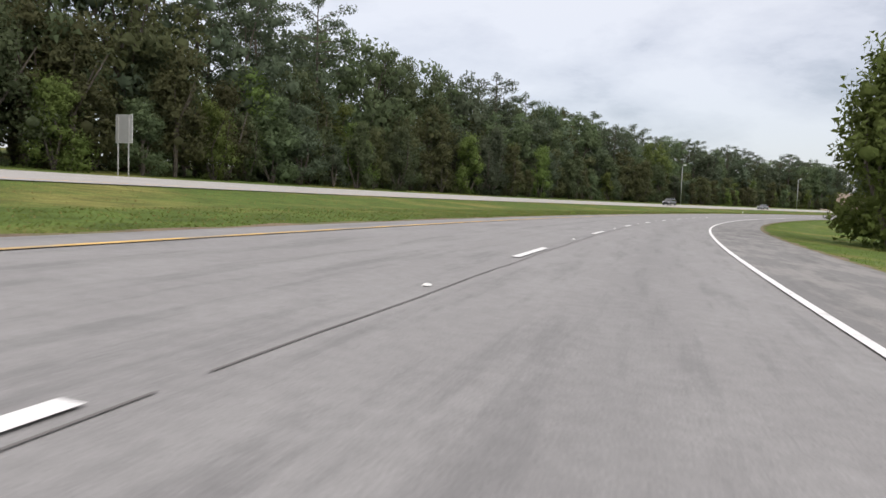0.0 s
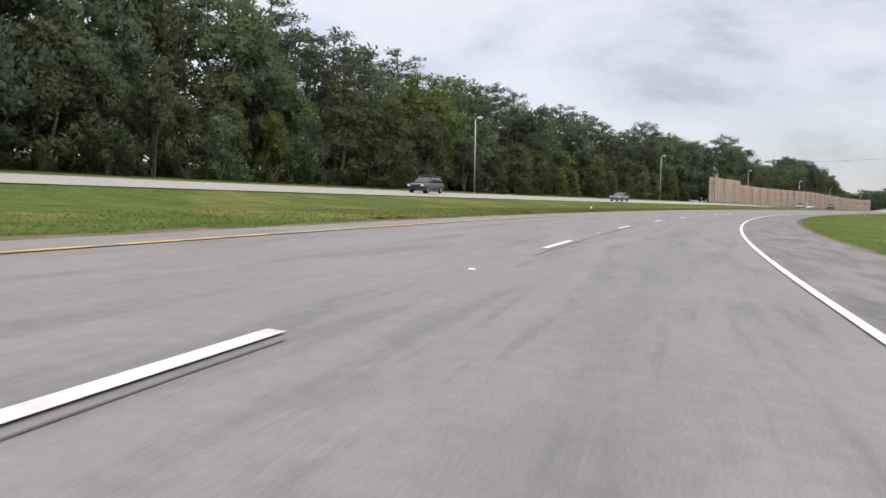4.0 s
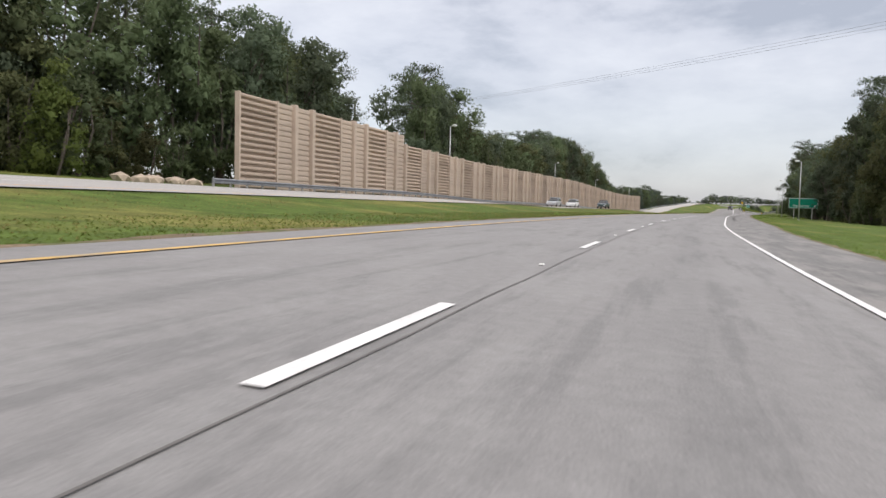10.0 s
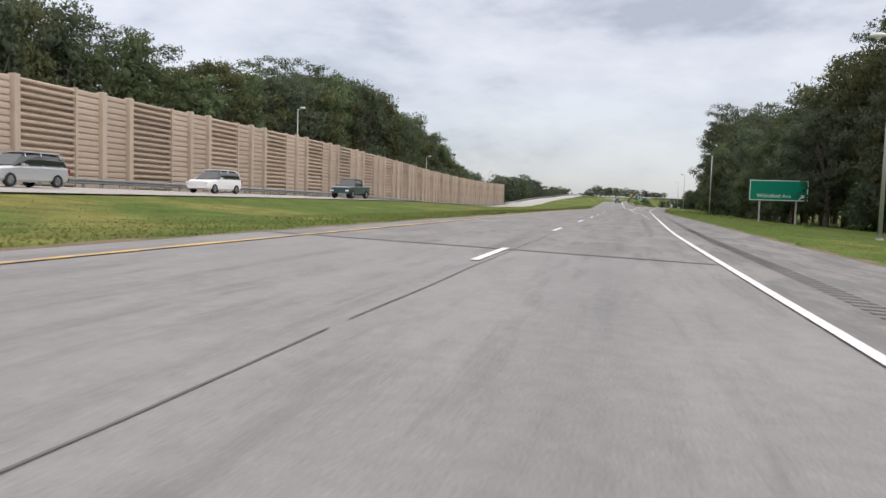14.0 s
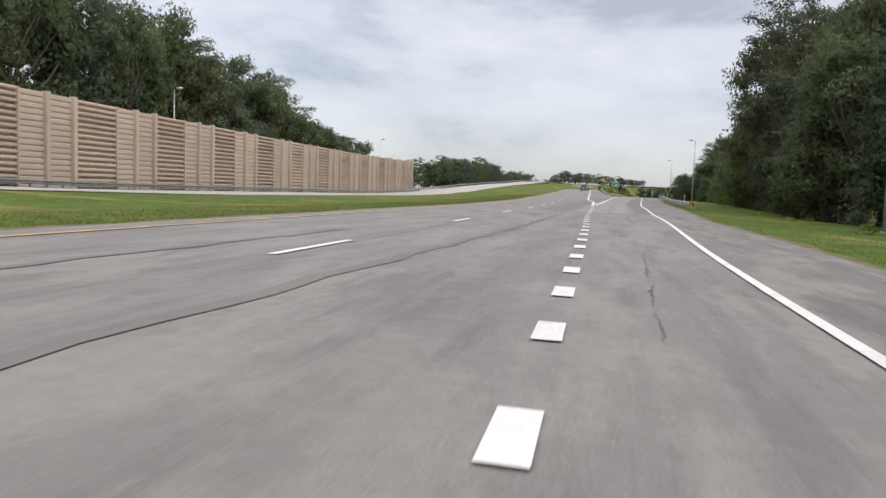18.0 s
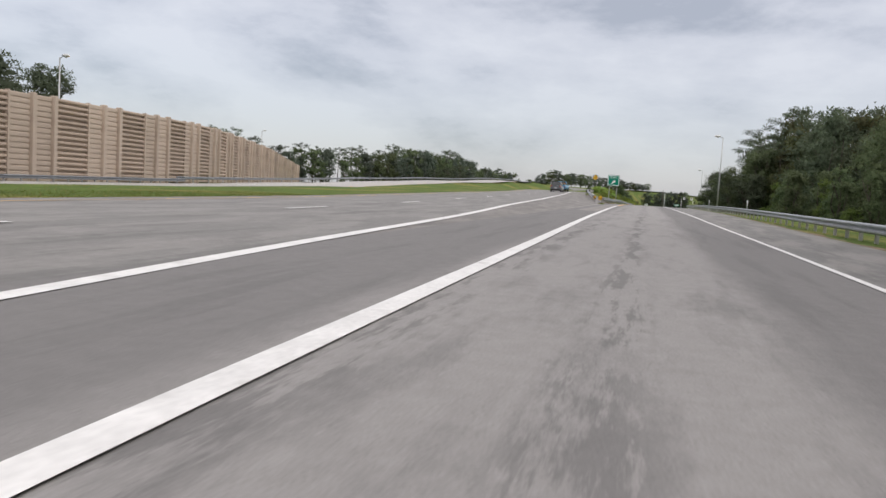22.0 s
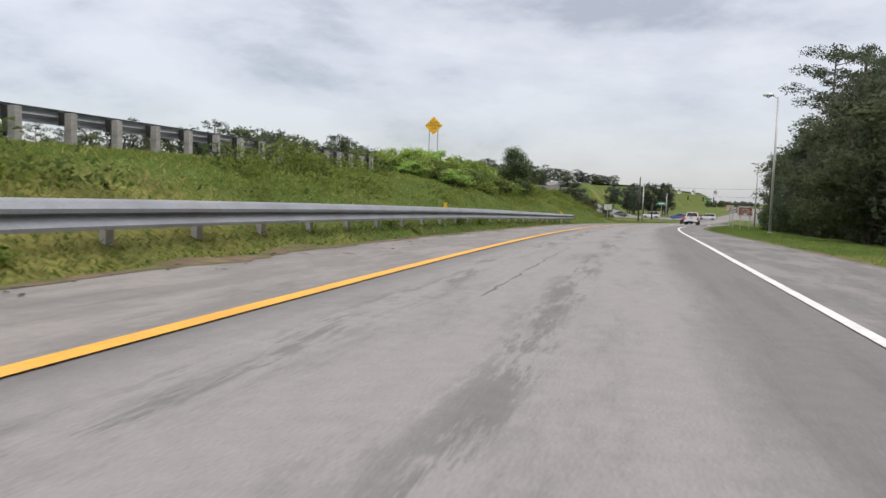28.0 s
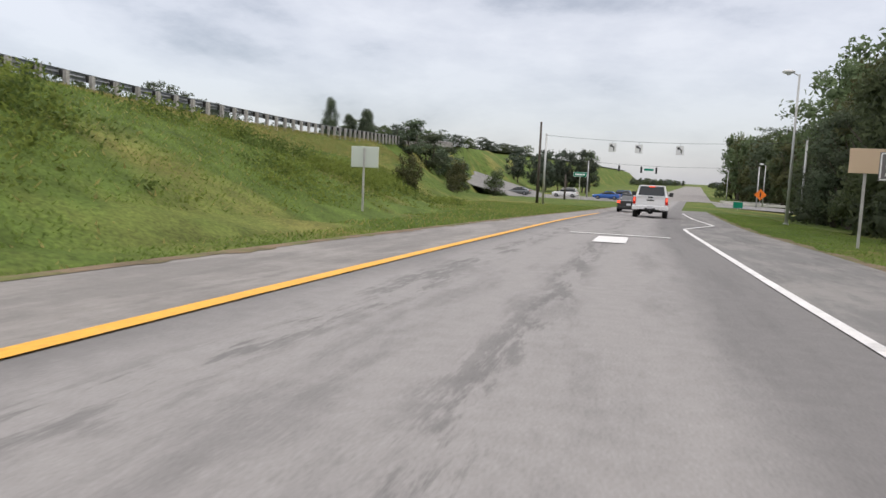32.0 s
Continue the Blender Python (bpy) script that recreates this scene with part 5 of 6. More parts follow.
for s0, lat, side in ((202, -37.0, 1), (284.5, -35.0, 1), (409, 12.4, -1), (459, -45.0, 1), (502, 11.4, -1), (545, -52.0, 1), (595, 10.7, -1), (625, -55.6, 1), (714, -86.0, 1), (676, 9.0, -1), (757, 8.3, -1), (826, 9.0, -1), (372, -39.4, 1)):
    lamp_post(s0, lat, 10.3 if lat > 0 or s0 < 300 else 11.8, side)
lamp_post(925, 16.0, 8.2, -1)
lamp_post(945, 10.2, 7.0, -1)

# ---- signs ----


def words(text, size, mat, parent, m, name="lettering"):
    cu = bpy.data.curves.new(name, "FONT")
    cu.body, cu.size, cu.align_x, cu.align_y, cu.extrude = text, size, "CENTER", "CENTER", 0.002
    tmp = bpy.data.objects.new(name, cu)
    scene.collection.objects.link(tmp)
    me = bpy.data.meshes.new_from_object(tmp)
    bpy.data.objects.remove(tmp)
    me.name = name
    me.materials.clear()
    me.materials.append(mat)
    ob = new(name, me)
    ob.parent = parent
    ob.matrix_local = m
    return ob


def arrow(size, mat, parent, m):
    pts = [(-0.5, -0.12), (0.05, -0.12), (0.05, -0.36), (0.5, 0.0), (0.05, 0.36), (0.05, 0.12), (-0.5, 0.12)]
    bm = bmesh.new()
    rows = [[bm.verts.new((x * size, y * size, z)) for x, y in pts] for z in (-0.002, 0.002)]
    bm.faces.new(rows[1])
    bm.faces.new(rows[0][::-1])
    for k in range(len(pts)):
        bm.faces.new((rows[0][k - 1], rows[0][k], rows[1][k], rows[1][k - 1]))
    o = part("arrow", bm, mat, parent)
    o.matrix_local = m


def panel_sign(name, s, lat, turn, z0, w, h, face, back, label, posts=2, border=SIGN_WHITE, post_mat=None, post_w=0.09, reach=0.0):
    ob = thing(name, standing(s, lat, turn), label, "road sign")
    part("panel", boxed(0, 0, z0 + h / 2, w, 0.025, h, 0.006), face, ob)
    part("backing", boxed(0, 0.022, z0 + h / 2, w * 0.985, 0.012, h * 0.985), back, ob)
    if border:
        t = 0.05 * min(1.6, h)
        for nm, x, z, sx, sz in (("border_strip", 0, z0 + t, w - t * 1.6, t), ("border_strip", 0, z0 + h - t, w - t * 1.6, t), ("border_strip", -w / 2 + t, z0 + h / 2, t, h - t * 3.2), ("border_strip", w / 2 - t, z0 + h / 2, t, h - t * 3.2)):
            part(nm, boxed(x, -0.015, z, sx, 0.005, sz), border, ob)
    for k in range(posts):
        x = 0 if posts == 1 else (k / (posts - 1) - 0.5) * w * 0.62
        part("post", boxed(x, 0.07, (z0 + h * 0.92) / 2 - 0.4 - reach / 2, post_w, post_w * 0.8, z0 + h * 0.92 + 0.8 + reach), post_mat or POST_STEEL, ob)
    return ob


FACE = lambda x, z, d=-0.017: pose(x, d, z, 90, 0, 0)
sg = panel_sign("guide_sign", 457, 15.4, 6, 2.5, 6.3, 2.35, SIGN_GREEN, SIGN_BACK, "large green guide sign for the next exit on two steel posts", post_w=0.16, reach=1.0)
words("Whitefield Ave", 0.60, SIGN_WHITE, sg, FACE(-0.5, 3.05))
arrow(0.75, SIGN_WHITE, sg, FACE(2.5, 3.0) @ pose(0, 0, 0, 0, 0, 45))
ex = panel_sign("exit_sign", 673, -5.25, 3, 2.6, 1.62, 1.5, SIGN_GREEN, SIGN_BACK, "green exit sign with a white arrow on two slim posts", post_w=0.07)
words("EXIT", 0.40, SIGN_WHITE, ex, FACE(0, 3.76)).scale.x *= 1.15
arrow(0.68, SIGN_WHITE, ex, FACE(0, 3.12) @ pose(0, 0, 0, 0, 0, 45))
dm = thing("warning_sign", standing(746.5, -15.5), "yellow diamond bridge warning sign on two posts", "road sign")
dz = 2.35
part("panel", box(bmesh.new(), 0, 0, dz + 0.42, 0.94, 0.02, 0.94, Euler((0, radians(45), 0)), 0.006), SIGN_YELLOW, dm)
for x in (-0.32, 0.32):
    part("post", boxed(x, 0.05, 0.4, 0.06, 0.05, 4.6), POST_STEEL, dm)
for k, w in enumerate(("BRIDGE", "ICES BEFORE", "ROAD")):
    words(w, 0.165, BLACK, dm, FACE(0, dz + 0.63 - k * 0.2, -0.013))
dm.matrix_world = dm.matrix_world @ Matrix.Translation((0, 0, 1.0))
b0 = panel_sign("sign_back", 42.3, -37.6, 180, 2.3, 1.5, 2.0, SIGN_WHITE, SIGN_BACK, "bare aluminium back of a road sign on two posts", border=None, post_w=0.07)
br = panel_sign("brown_sign", 265.4, 8.5, -8, 1.9, 1.7, 1.25, SIGN_BROWN, SIGN_BACK, "brown recreation sign with faded white lines of writing", post_w=0.1, reach=0.5)
for k in range(3):
    part("writing_bar", boxed(0, -0.016, 2.85 - k * 0.32, 1.25 - 0.25 * (k % 2), 0.004, 0.12), SIGN_WHITE, br)
b2 = panel_sign("brown_sign", 781.7, 7.3, -10, 1.45, 1.5, 1.05, SIGN_BROWN, SIGN_BACK, "brown park sign with white lines of writing and an arrow", post_w=0.08)
for k, w in enumerate(("Skidaway Island", "State Park", "Wormsloe State", "Historic Site")):
    words(w, 0.19, SIGN_WHITE, b2, FACE(0, 2.36 - k * 0.195))
arrow(0.42, SIGN_WHITE, b2, FACE(0, 1.60) @ pose(0, 0, 0, 0, 0, 180))
panel_sign("sign_back", 792.6, -8.9, 180, 1.5, 0.95, 0.68, SIGN_WHITE, plain("pale_sign_back", (0.62, 0.66, 0.6), 0.5), "pale square back of a small sign on one post", posts=1, border=None, post_w=0.06)
tn = panel_sign("regulatory_sign", 790.2, 6.15, -6, 1.8, 0.95, 0.72, plain("grey_sign_face", (0.16, 0.15, 0.15), 0.5), SIGN_BACK, "dark grey sign with pale lines of writing on one post", posts=1, border=SIGN_WHITE, post_w=0.08)
for k in range(3):
    part("writing_bar", boxed(0, -0.016, 2.36 - k * 0.2, 0.65, 0.004, 0.08), SIGN_WHITE, tn)
panel_sign("warning_sign", 791.8, 5.8, -6, 2.05, 0.85, 0.67, plain("faded_tan_sign", (0.62, 0.47, 0.32), 0.5), SIGN_BACK, "faded tan square sign on the same verge", posts=1, border=None, post_w=0.07)
og = thing("warning_sign", standing(896, 13.2), "orange diamond roadworks sign on one post", "road sign")
part("panel", box(bmesh.new(), 0, 0, 2.5, 1.3, 0.02, 1.3, Euler((0, radians(45), 0)), 0.006), SIGN_ORANGE, og)
part("symbol_bar", boxed(0, -0.014, 2.5, 0.18, 0.004, 0.75), BLACK, og)
part("post", boxed(0, 0.04, 1.2, 0.08, 0.06, 2.6), POST_STEEL, og)
panel_sign("street_sign", 884, 9.4, 0, 0.25, 1.3, 0.9, SIGN_GREEN, SIGN_BACK, "small green board low over the grass", posts=1, border=None)
gs = panel_sign("street_sign", 886, -13.6, 0, 3.6, 2.1, 0.75, SIGN_GREEN, SIGN_BACK, "green street name sign high on a pole", posts=1, post_w=0.12)
part("writing_bar", boxed(0, -0.016, 3.97, 1.5, 0.004, 0.25), SIGN_WHITE, gs)

# ---- poles, wires and signals ----


def wooden_pole(s, lat, h, arms=0, label="bare weathered wooden utility pole"):
    ob = thing("utility_pole", standing(s, lat), label, "utility pole")
    part("pole", tubed((0, 0, -0.3), (0, 0, h), 0.17 if h < 10 else 0.24, 0.11 if h < 10 else 0.17, 10), WOOD, ob, smooth=True)
    for k in range(arms):
        part("crossarm", boxed(0, 0, h - 2.6 - k * 1.2, 3.2, 0.12, 0.14, 0.01), WOOD, ob)
        for x in (-1.45, 0, 1.45):
            part("insulator", tubed((x, 0, h - 2.53 - k * 1.2), (x, 0, h - 2.3 - k * 1.2), 0.05, 0.035, 8), POLE, ob)
    return ob


wooden_pole(852, -13.4, 9.0)
wooden_pole(884, -15.5, 3.8)
wooden_pole(381.5, -62.0, 17.3, 1, "tall wooden utility pole with a crossarm behind the noise wall")
wooden_pole(280, 52.0, 17.5, 1, "wooden utility pole with a crossarm beyond the bend")
WIRE = plain("dark_wire", (0.05, 0.05, 0.055), 0.6)


def cable(a, b, sag, r=0.012):
    along = Vector(b) - Vector(a)
    side = Vector((-along.y, along.x, 0)).normalized()
    rings = []
    for k in range(17):
        u = k / 16
        p = Vector(a).lerp(Vector(b), u)
        p.z -= sag * 4 * u * (1 - u)
        rings.append([p + side * r * math.cos(w) + Vector((0, 0, r * math.sin(w))) for w in np.linspace(0, 2 * math.pi, 6)[:5]])
    ob = part("cable", loft(rings), WIRE, None)
    return tagged(ob, "thin dark overhead wire between two poles", "overhead wire", "overhead wires")


for dx in (-1.4, 0.0, 1.4):
    a, b = standing(381.5, -62, 0) @ Vector((dx, 0, 15.0)), standing(280, 52, 0) @ Vector((dx, 0, 15.2))
    cable(a, b, 1.6, 0.008)
SIG_S, LANE_S = 913, 848
at_height = lambda s, lat, z: Vector((*spot(s, lat)[:2], z))
for s0, lat, z_top in ((SIG_S, -16.0, 3.4), (SIG_S, 14.0, 3.4), (LANE_S, -12.0, 4.5), (LANE_S, 13.0, 4.5)):
    ob = thing("signal_pole", standing(s0, lat), "grey steel strain pole holding the signal wires", "signal pole", "signal poles")
    top = z_top - spot(s0, lat).z
    part("pole", tubed((0, 0, -0.2), (0, 0, top), 0.13, 0.10, 10), POLE, ob, smooth=True)
    part("cap", tubed((0, 0, top), (0, 0, top + 0.1), 0.12, 0.05, 10), POLE, ob)
w_a, w_b = at_height(SIG_S, -16.0, 3.3), at_height(SIG_S, 14.0, 3.3)
cable(w_a, w_b, 0.45, 0.022)
u_a, u_b = at_height(LANE_S, -12.0, 4.4), at_height(LANE_S, 13.0, 4.4)
cable(u_a, u_b, 0.45, 0.016)
RED = plain("unlit_red_lens", (0.12, 0.01, 0.01), 0.3)
AMBER = plain("unlit_amber_lens", (0.15, 0.07, 0.01), 0.3)
GREEN_L = plain("unlit_green_lens", (0.01, 0.08, 0.05), 0.3)


def signal(u):
    p = w_a.lerp(w_b, u)
    p.z -= 0.45 * 4 * u * (1 - u)
    ob = thing("traffic_signal", pose(p.x, p.y, p.z - 1.35, 0, 0, bearing(SIG_S)), "black three-lamp traffic signal hung on a wire", "traffic light", "traffic lights")
    part("housing", boxed(0, 0, 0.55, 0.36, 0.25, 1.1, 0.03), BLACK, ob)
    part("hanger", tubed((0, 0, 1.1), (0, 0, 1.36), 0.03, 0.03, 6), BLACK, ob)
    for k, m in enumerate((GREEN_L, AMBER, RED)):
        part("lens", tubed((0, -0.125, 0.2 + k * 0.35), (0, -0.14, 0.2 + k * 0.35), 0.13, 0.13, 12), m, ob)
        part("visor", tubed((0, -0.13, 0.22 + k * 0.35), (0, -0.32, 0.25 + k * 0.35), 0.155, 0.15, 12), BLACK, ob)


for u in (0.19, 0.325, 0.415):
    signal(u)
p = w_a.lerp(w_b, 0.37)
nm = thing("street_sign", pose(p.x, p.y, p.z - 1.1, 0, 0, bearing(SIG_S)), "small dark street name blade hung beside the signals", "road sign")
part("blade", boxed(0, 0, 0, 1.7, 0.03, 0.4, 0.01), SIGN_GREEN, nm)
part("hanger", tubed((0, 0, 0.2), (0, 0, 0.4), 0.02, 0.02, 6), BLACK, nm)
for u in (0.275, 0.380, 0.540):
    p = u_a.lerp(u_b, u)
    p.z -= 0.45 * 4 * u * (1 - u)
    ob = thing("lane_sign", pose(p.x, p.y, p.z - 1.15, 0, 0, bearing(LANE_S)), "white lane sign with a black turn arrow hung on a wire", "road sign", "lane signs")
    part("panel", boxed(0, 0, 0.45, 0.76, 0.02, 0.9, 0.005), SIGN_WHITE, ob)
    part("hanger", tubed((0, 0, 0.9), (0, 0, 1.16), 0.02, 0.02, 6), BLACK, ob)
    arrow(0.55, BLACK, ob, pose(-0.06, -0.013, 0.6, 90, 0, 0) @ pose(0, 0, 0, 0, 0, 150 if u < 0.6 else 30))
    part("arrow_stem", boxed(0.14 if u < 0.6 else -0.14, -0.012, 0.32, 0.1, 0.004, 0.4), BLACK, ob)
# lane lines before the junction
paint("lane_line", lambda s: -0.9 + 0 * s, 0.14, 824, 850, WHITE_PAINT, 0.07)
paint("turn_line", lambda s: np.interp(s, [798, 804.8, 806.5, 816, 836], [float(EDGE_R(798)), 3.1, 3.05, 2.6, 2.2]), 0.15, 798, 836, WHITE_PAINT, 0.071, step=0.6)

# broken stone at the wall's end, rubbish on the grass
for k in range(12):
    bm = bmesh.new()
    bmesh.ops.create_icosphere(bm, subdivisions=1, radius=RNG.uniform(0.25, 0.7))
    for v in bm.verts:
        v.co *= RNG.uniform(0.75, 1.2)
        v.co.z *= 0.7
    me = bpy.data.meshes.new("stone")
    bm.to_mesh(me)
    bm.free()
    me.materials.append(ROCK)
    ob = tagged(new("stone", me), "pale broken stone in a heap at the wall's end", "stone", "heap of stones")
    p = spot(302 + RNG.uniform(-3, 3), -31.8 + RNG.uniform(-1.4, 1.4))
    ob.matrix_world = pose(p.x, p.y, p.z + 0.12, 0, 0, RNG.uniform(0, 360))
bm = bmesh.new()
bmesh.ops.create_uvsphere(bm, u_segments=14, v_segments=9, radius=0.10)
for v in bm.verts:
    v.co *= 1 + 0.06 * math.sin(9 * v.co.x) * math.cos(7 * v.co.y)
bag = part("plastic_bag", bm, SIGN_WHITE, None, smooth=True)
tagged(bag, "crumpled white plastic bag lying on the median grass", "litter")
bag.matrix_world = Matrix.Translation(spot(170.7, -11.2, 0.10))

# ---- vehicles ----
GLASS = plain("tinted_window_glass", (0.02, 0.024, 0.026), 0.06, spec=0.6)
TYRE = material("tyre_rubber", (0.022, 0.022, 0.022), 0.85, var=0.1)
RIM = plain("grey_alloy", (0.35, 0.35, 0.36), 0.35, 0.8)
CHROME = plain("bright_trim", (0.7, 0.7, 0.7), 0.15, 1.0)
PLASTIC = plain("black_plastic", (0.03, 0.03, 0.03), 0.55)
TAIL = plain("red_lamp_lens", (0.45, 0.02, 0.015), 0.2)
LIT = plain("lit_brake_lamp", (0.9, 0.10, 0.05), 0.3, emit=1.2)
HEADL = plain("clear_lamp_lens", (0.8, 0.82, 0.85), 0.1)
PLATE = plain("pale_plate", (0.6, 0.6, 0.62), 0.4)


def paint_coat(name, base, metal=0.0):
    return plain(name, base, 0.28, metal, coat=0.6)


def ring(y, w0, w1, z0, z1, n=5):
    """A rounded cross-section at y: w0 wide at the bottom z0, w1 at the top z1."""
    r = min(0.10, (z1 - z0) * 0.35)
    right = [(w0 - r, z0), (w0, z0 + r), (w0 + 0.02, z0 + (z1 - z0) * 0.5), (w1, z1 - r), (w1 - r, z1)]
    return [(x, y, z) for x, z in right] + [(-x, y, z) for x, z in right[::-1]]


def wheel(parent, x, y, r, w):
    side = 1 if x > 0 else -1
    prof = [(r * 0.62, -w / 2), (r * 0.92, -w / 2), (r, -w * 0.33), (r, w * 0.33), (r * 0.92, w / 2), (r * 0.62, w / 2)]
    bm = loft([[(x + t, y + q * math.cos(a), r + q * math.sin(a)) for q, t in prof] for a in [k * math.pi / 10 for k in range(20)] + [2 * math.pi]], caps=False)
    ty = part("tyre", bm, TYRE, parent, smooth=True)
    bm = tubed((x + side * w * 0.18, y, r), (x + side * w * 0.38, y, r), r * 0.64, r * 0.58, 16)
    for k in range(6):
        a = k * math.pi / 3
        box(bm, x + side * w * 0.4, y + r * 0.34 * math.cos(a), r + r * 0.34 * math.sin(a), 0.03, r * 0.5, r * 0.13, Euler((a, 0, 0)))
    part("rim", bm, RIM, parent)


def car(name, m, label, colour, body, cabin, wheels, category="car", group="cars", width=0.9, lamps=(0.75, 0.95), brake=False, glass_tail=0.0):
    """A car facing +y. body: (y, half width, bottom, top) stations; cabin: stations of the glasshouse."""
    ob = thing(name, m, label, category, group)
    part("body", loft([ring(y, w * 0.97, w * 0.96, z0, z1) for y, w, z0, z1 in body]), colour, ob, smooth=False)
    part("cabin_glass", loft([ring(y, w0, w1, z0, z1) for y, w0, w1, z0, z1 in cabin]), GLASS, ob)
    mid = [c for c in cabin if c[4] > cabin[0][4] + 0.05] or cabin
    ys = [c[0] for c in mid]
    part("roof", boxed(0, (min(ys) + max(ys)) / 2, max(c[4] for c in cabin) + 0.005, 2 * mid[0][2] + 0.02, max(ys) - min(ys) + 0.05, 0.07, 0.03), colour, ob)
    for sx in (-1, 1):
        for a, b in zip(cabin, cabin[1:]):
            part("pillar", tubed((sx * (a[1] - 0.01), a[0], a[3]), (sx * (a[2] - 0.0), a[0] if a[4] > a[3] + 0.2 else b[0], a[4] if a[4] > a[3] + 0.2 else b[4]), 0.035, 0.03, 6), colour, ob)
        part("mirror", boxed(sx * (width + 0.12), cabin[-1][0] - 0.35, cabin[-1][3] + 0.08, 0.18, 0.1, 0.14, 0.03), colour, ob)
        y0, y1 = body[0][0], body[-1][0]
        part("tail_lamp", boxed(sx * (width - 0.14), y0 - 0.005, (lamps[0] + lamps[1]) / 2, 0.24, 0.06, lamps[1] - lamps[0], 0.02), LIT if brake else TAIL, ob)
        part("head_lamp", boxed(sx * (width - 0.2), y1 + 0.0, 0.72, 0.32, 0.08, 0.14, 0.03), HEADL, ob)
        for y, r, w in wheels:
            wheel(ob, sx * (width - 0.08), y, r, w)
    part("plate", boxed(0, body[0][0] - 0.02, 0.66, 0.32, 0.02, 0.16), PLATE, ob)
    part("rear_bumper", boxed(0, body[0][0] - 0.02, 0.42, width * 1.75, 0.1, 0.2, 0.04), PLASTIC, ob)
    return ob


SUV_BODY = [(-2.28, 0.80, 0.36, 1.0), (-2.15, 0.90, 0.30, 1.04), (-1.0, 0.92, 0.24, 1.03), (0.9, 0.92, 0.24, 1.0), (1.9, 0.90, 0.26, 0.92), (2.25, 0.80, 0.34, 0.80)]
SUV_CAB = [(-2.2, 0.80, 0.78, 0.98, 1.06), (-1.85, 0.83, 0.66, 0.98, 1.60), (-0.6, 0.84, 0.67, 0.98, 1.66), (0.35, 0.84, 0.66, 0.98, 1.60), (1.15, 0.82, 0.78, 0.96, 1.02)]
SEDAN_BODY = [(-2.35, 0.78, 0.36, 0.93), (-2.2, 0.88, 0.28, 0.98), (-0.8, 0.90, 0.22, 0.93), (1.0, 0.90, 0.22, 0.88), (2.0, 0.88, 0.24, 0.78), (2.38, 0.76, 0.32, 0.66)]
SEDAN_CAB = [(-1.95, 0.78, 0.74, 0.9, 0.98), (-1.1, 0.80, 0.60, 0.9, 1.38), (0.1, 0.80, 0.60, 0.9, 1.41), (1.15, 0.80, 0.74, 0.86, 0.92)]
PK_BODY = [(-2.85, 0.94, 0.55, 1.22), (-2.7, 0.97, 0.48, 1.24), (0.8, 0.98, 0.42, 1.20), (2.3, 0.97, 0.45, 1.14), (2.8, 0.88, 0.5, 1.02)]
PK_CAB = [(-0.95, 0.86, 0.80, 1.16, 1.24), (-0.75, 0.87, 0.72, 1.16, 1.80), (0.55, 0.87, 0.72, 1.16, 1.84), (1.35, 0.86, 0.80, 1.14, 1.20)]
W_CAR, W_PK = ((-1.45, 0.33, 0.22), (1.42, 0.33, 0.22)), ((-1.75, 0.42, 0.28), (1.85, 0.42, 0.28))


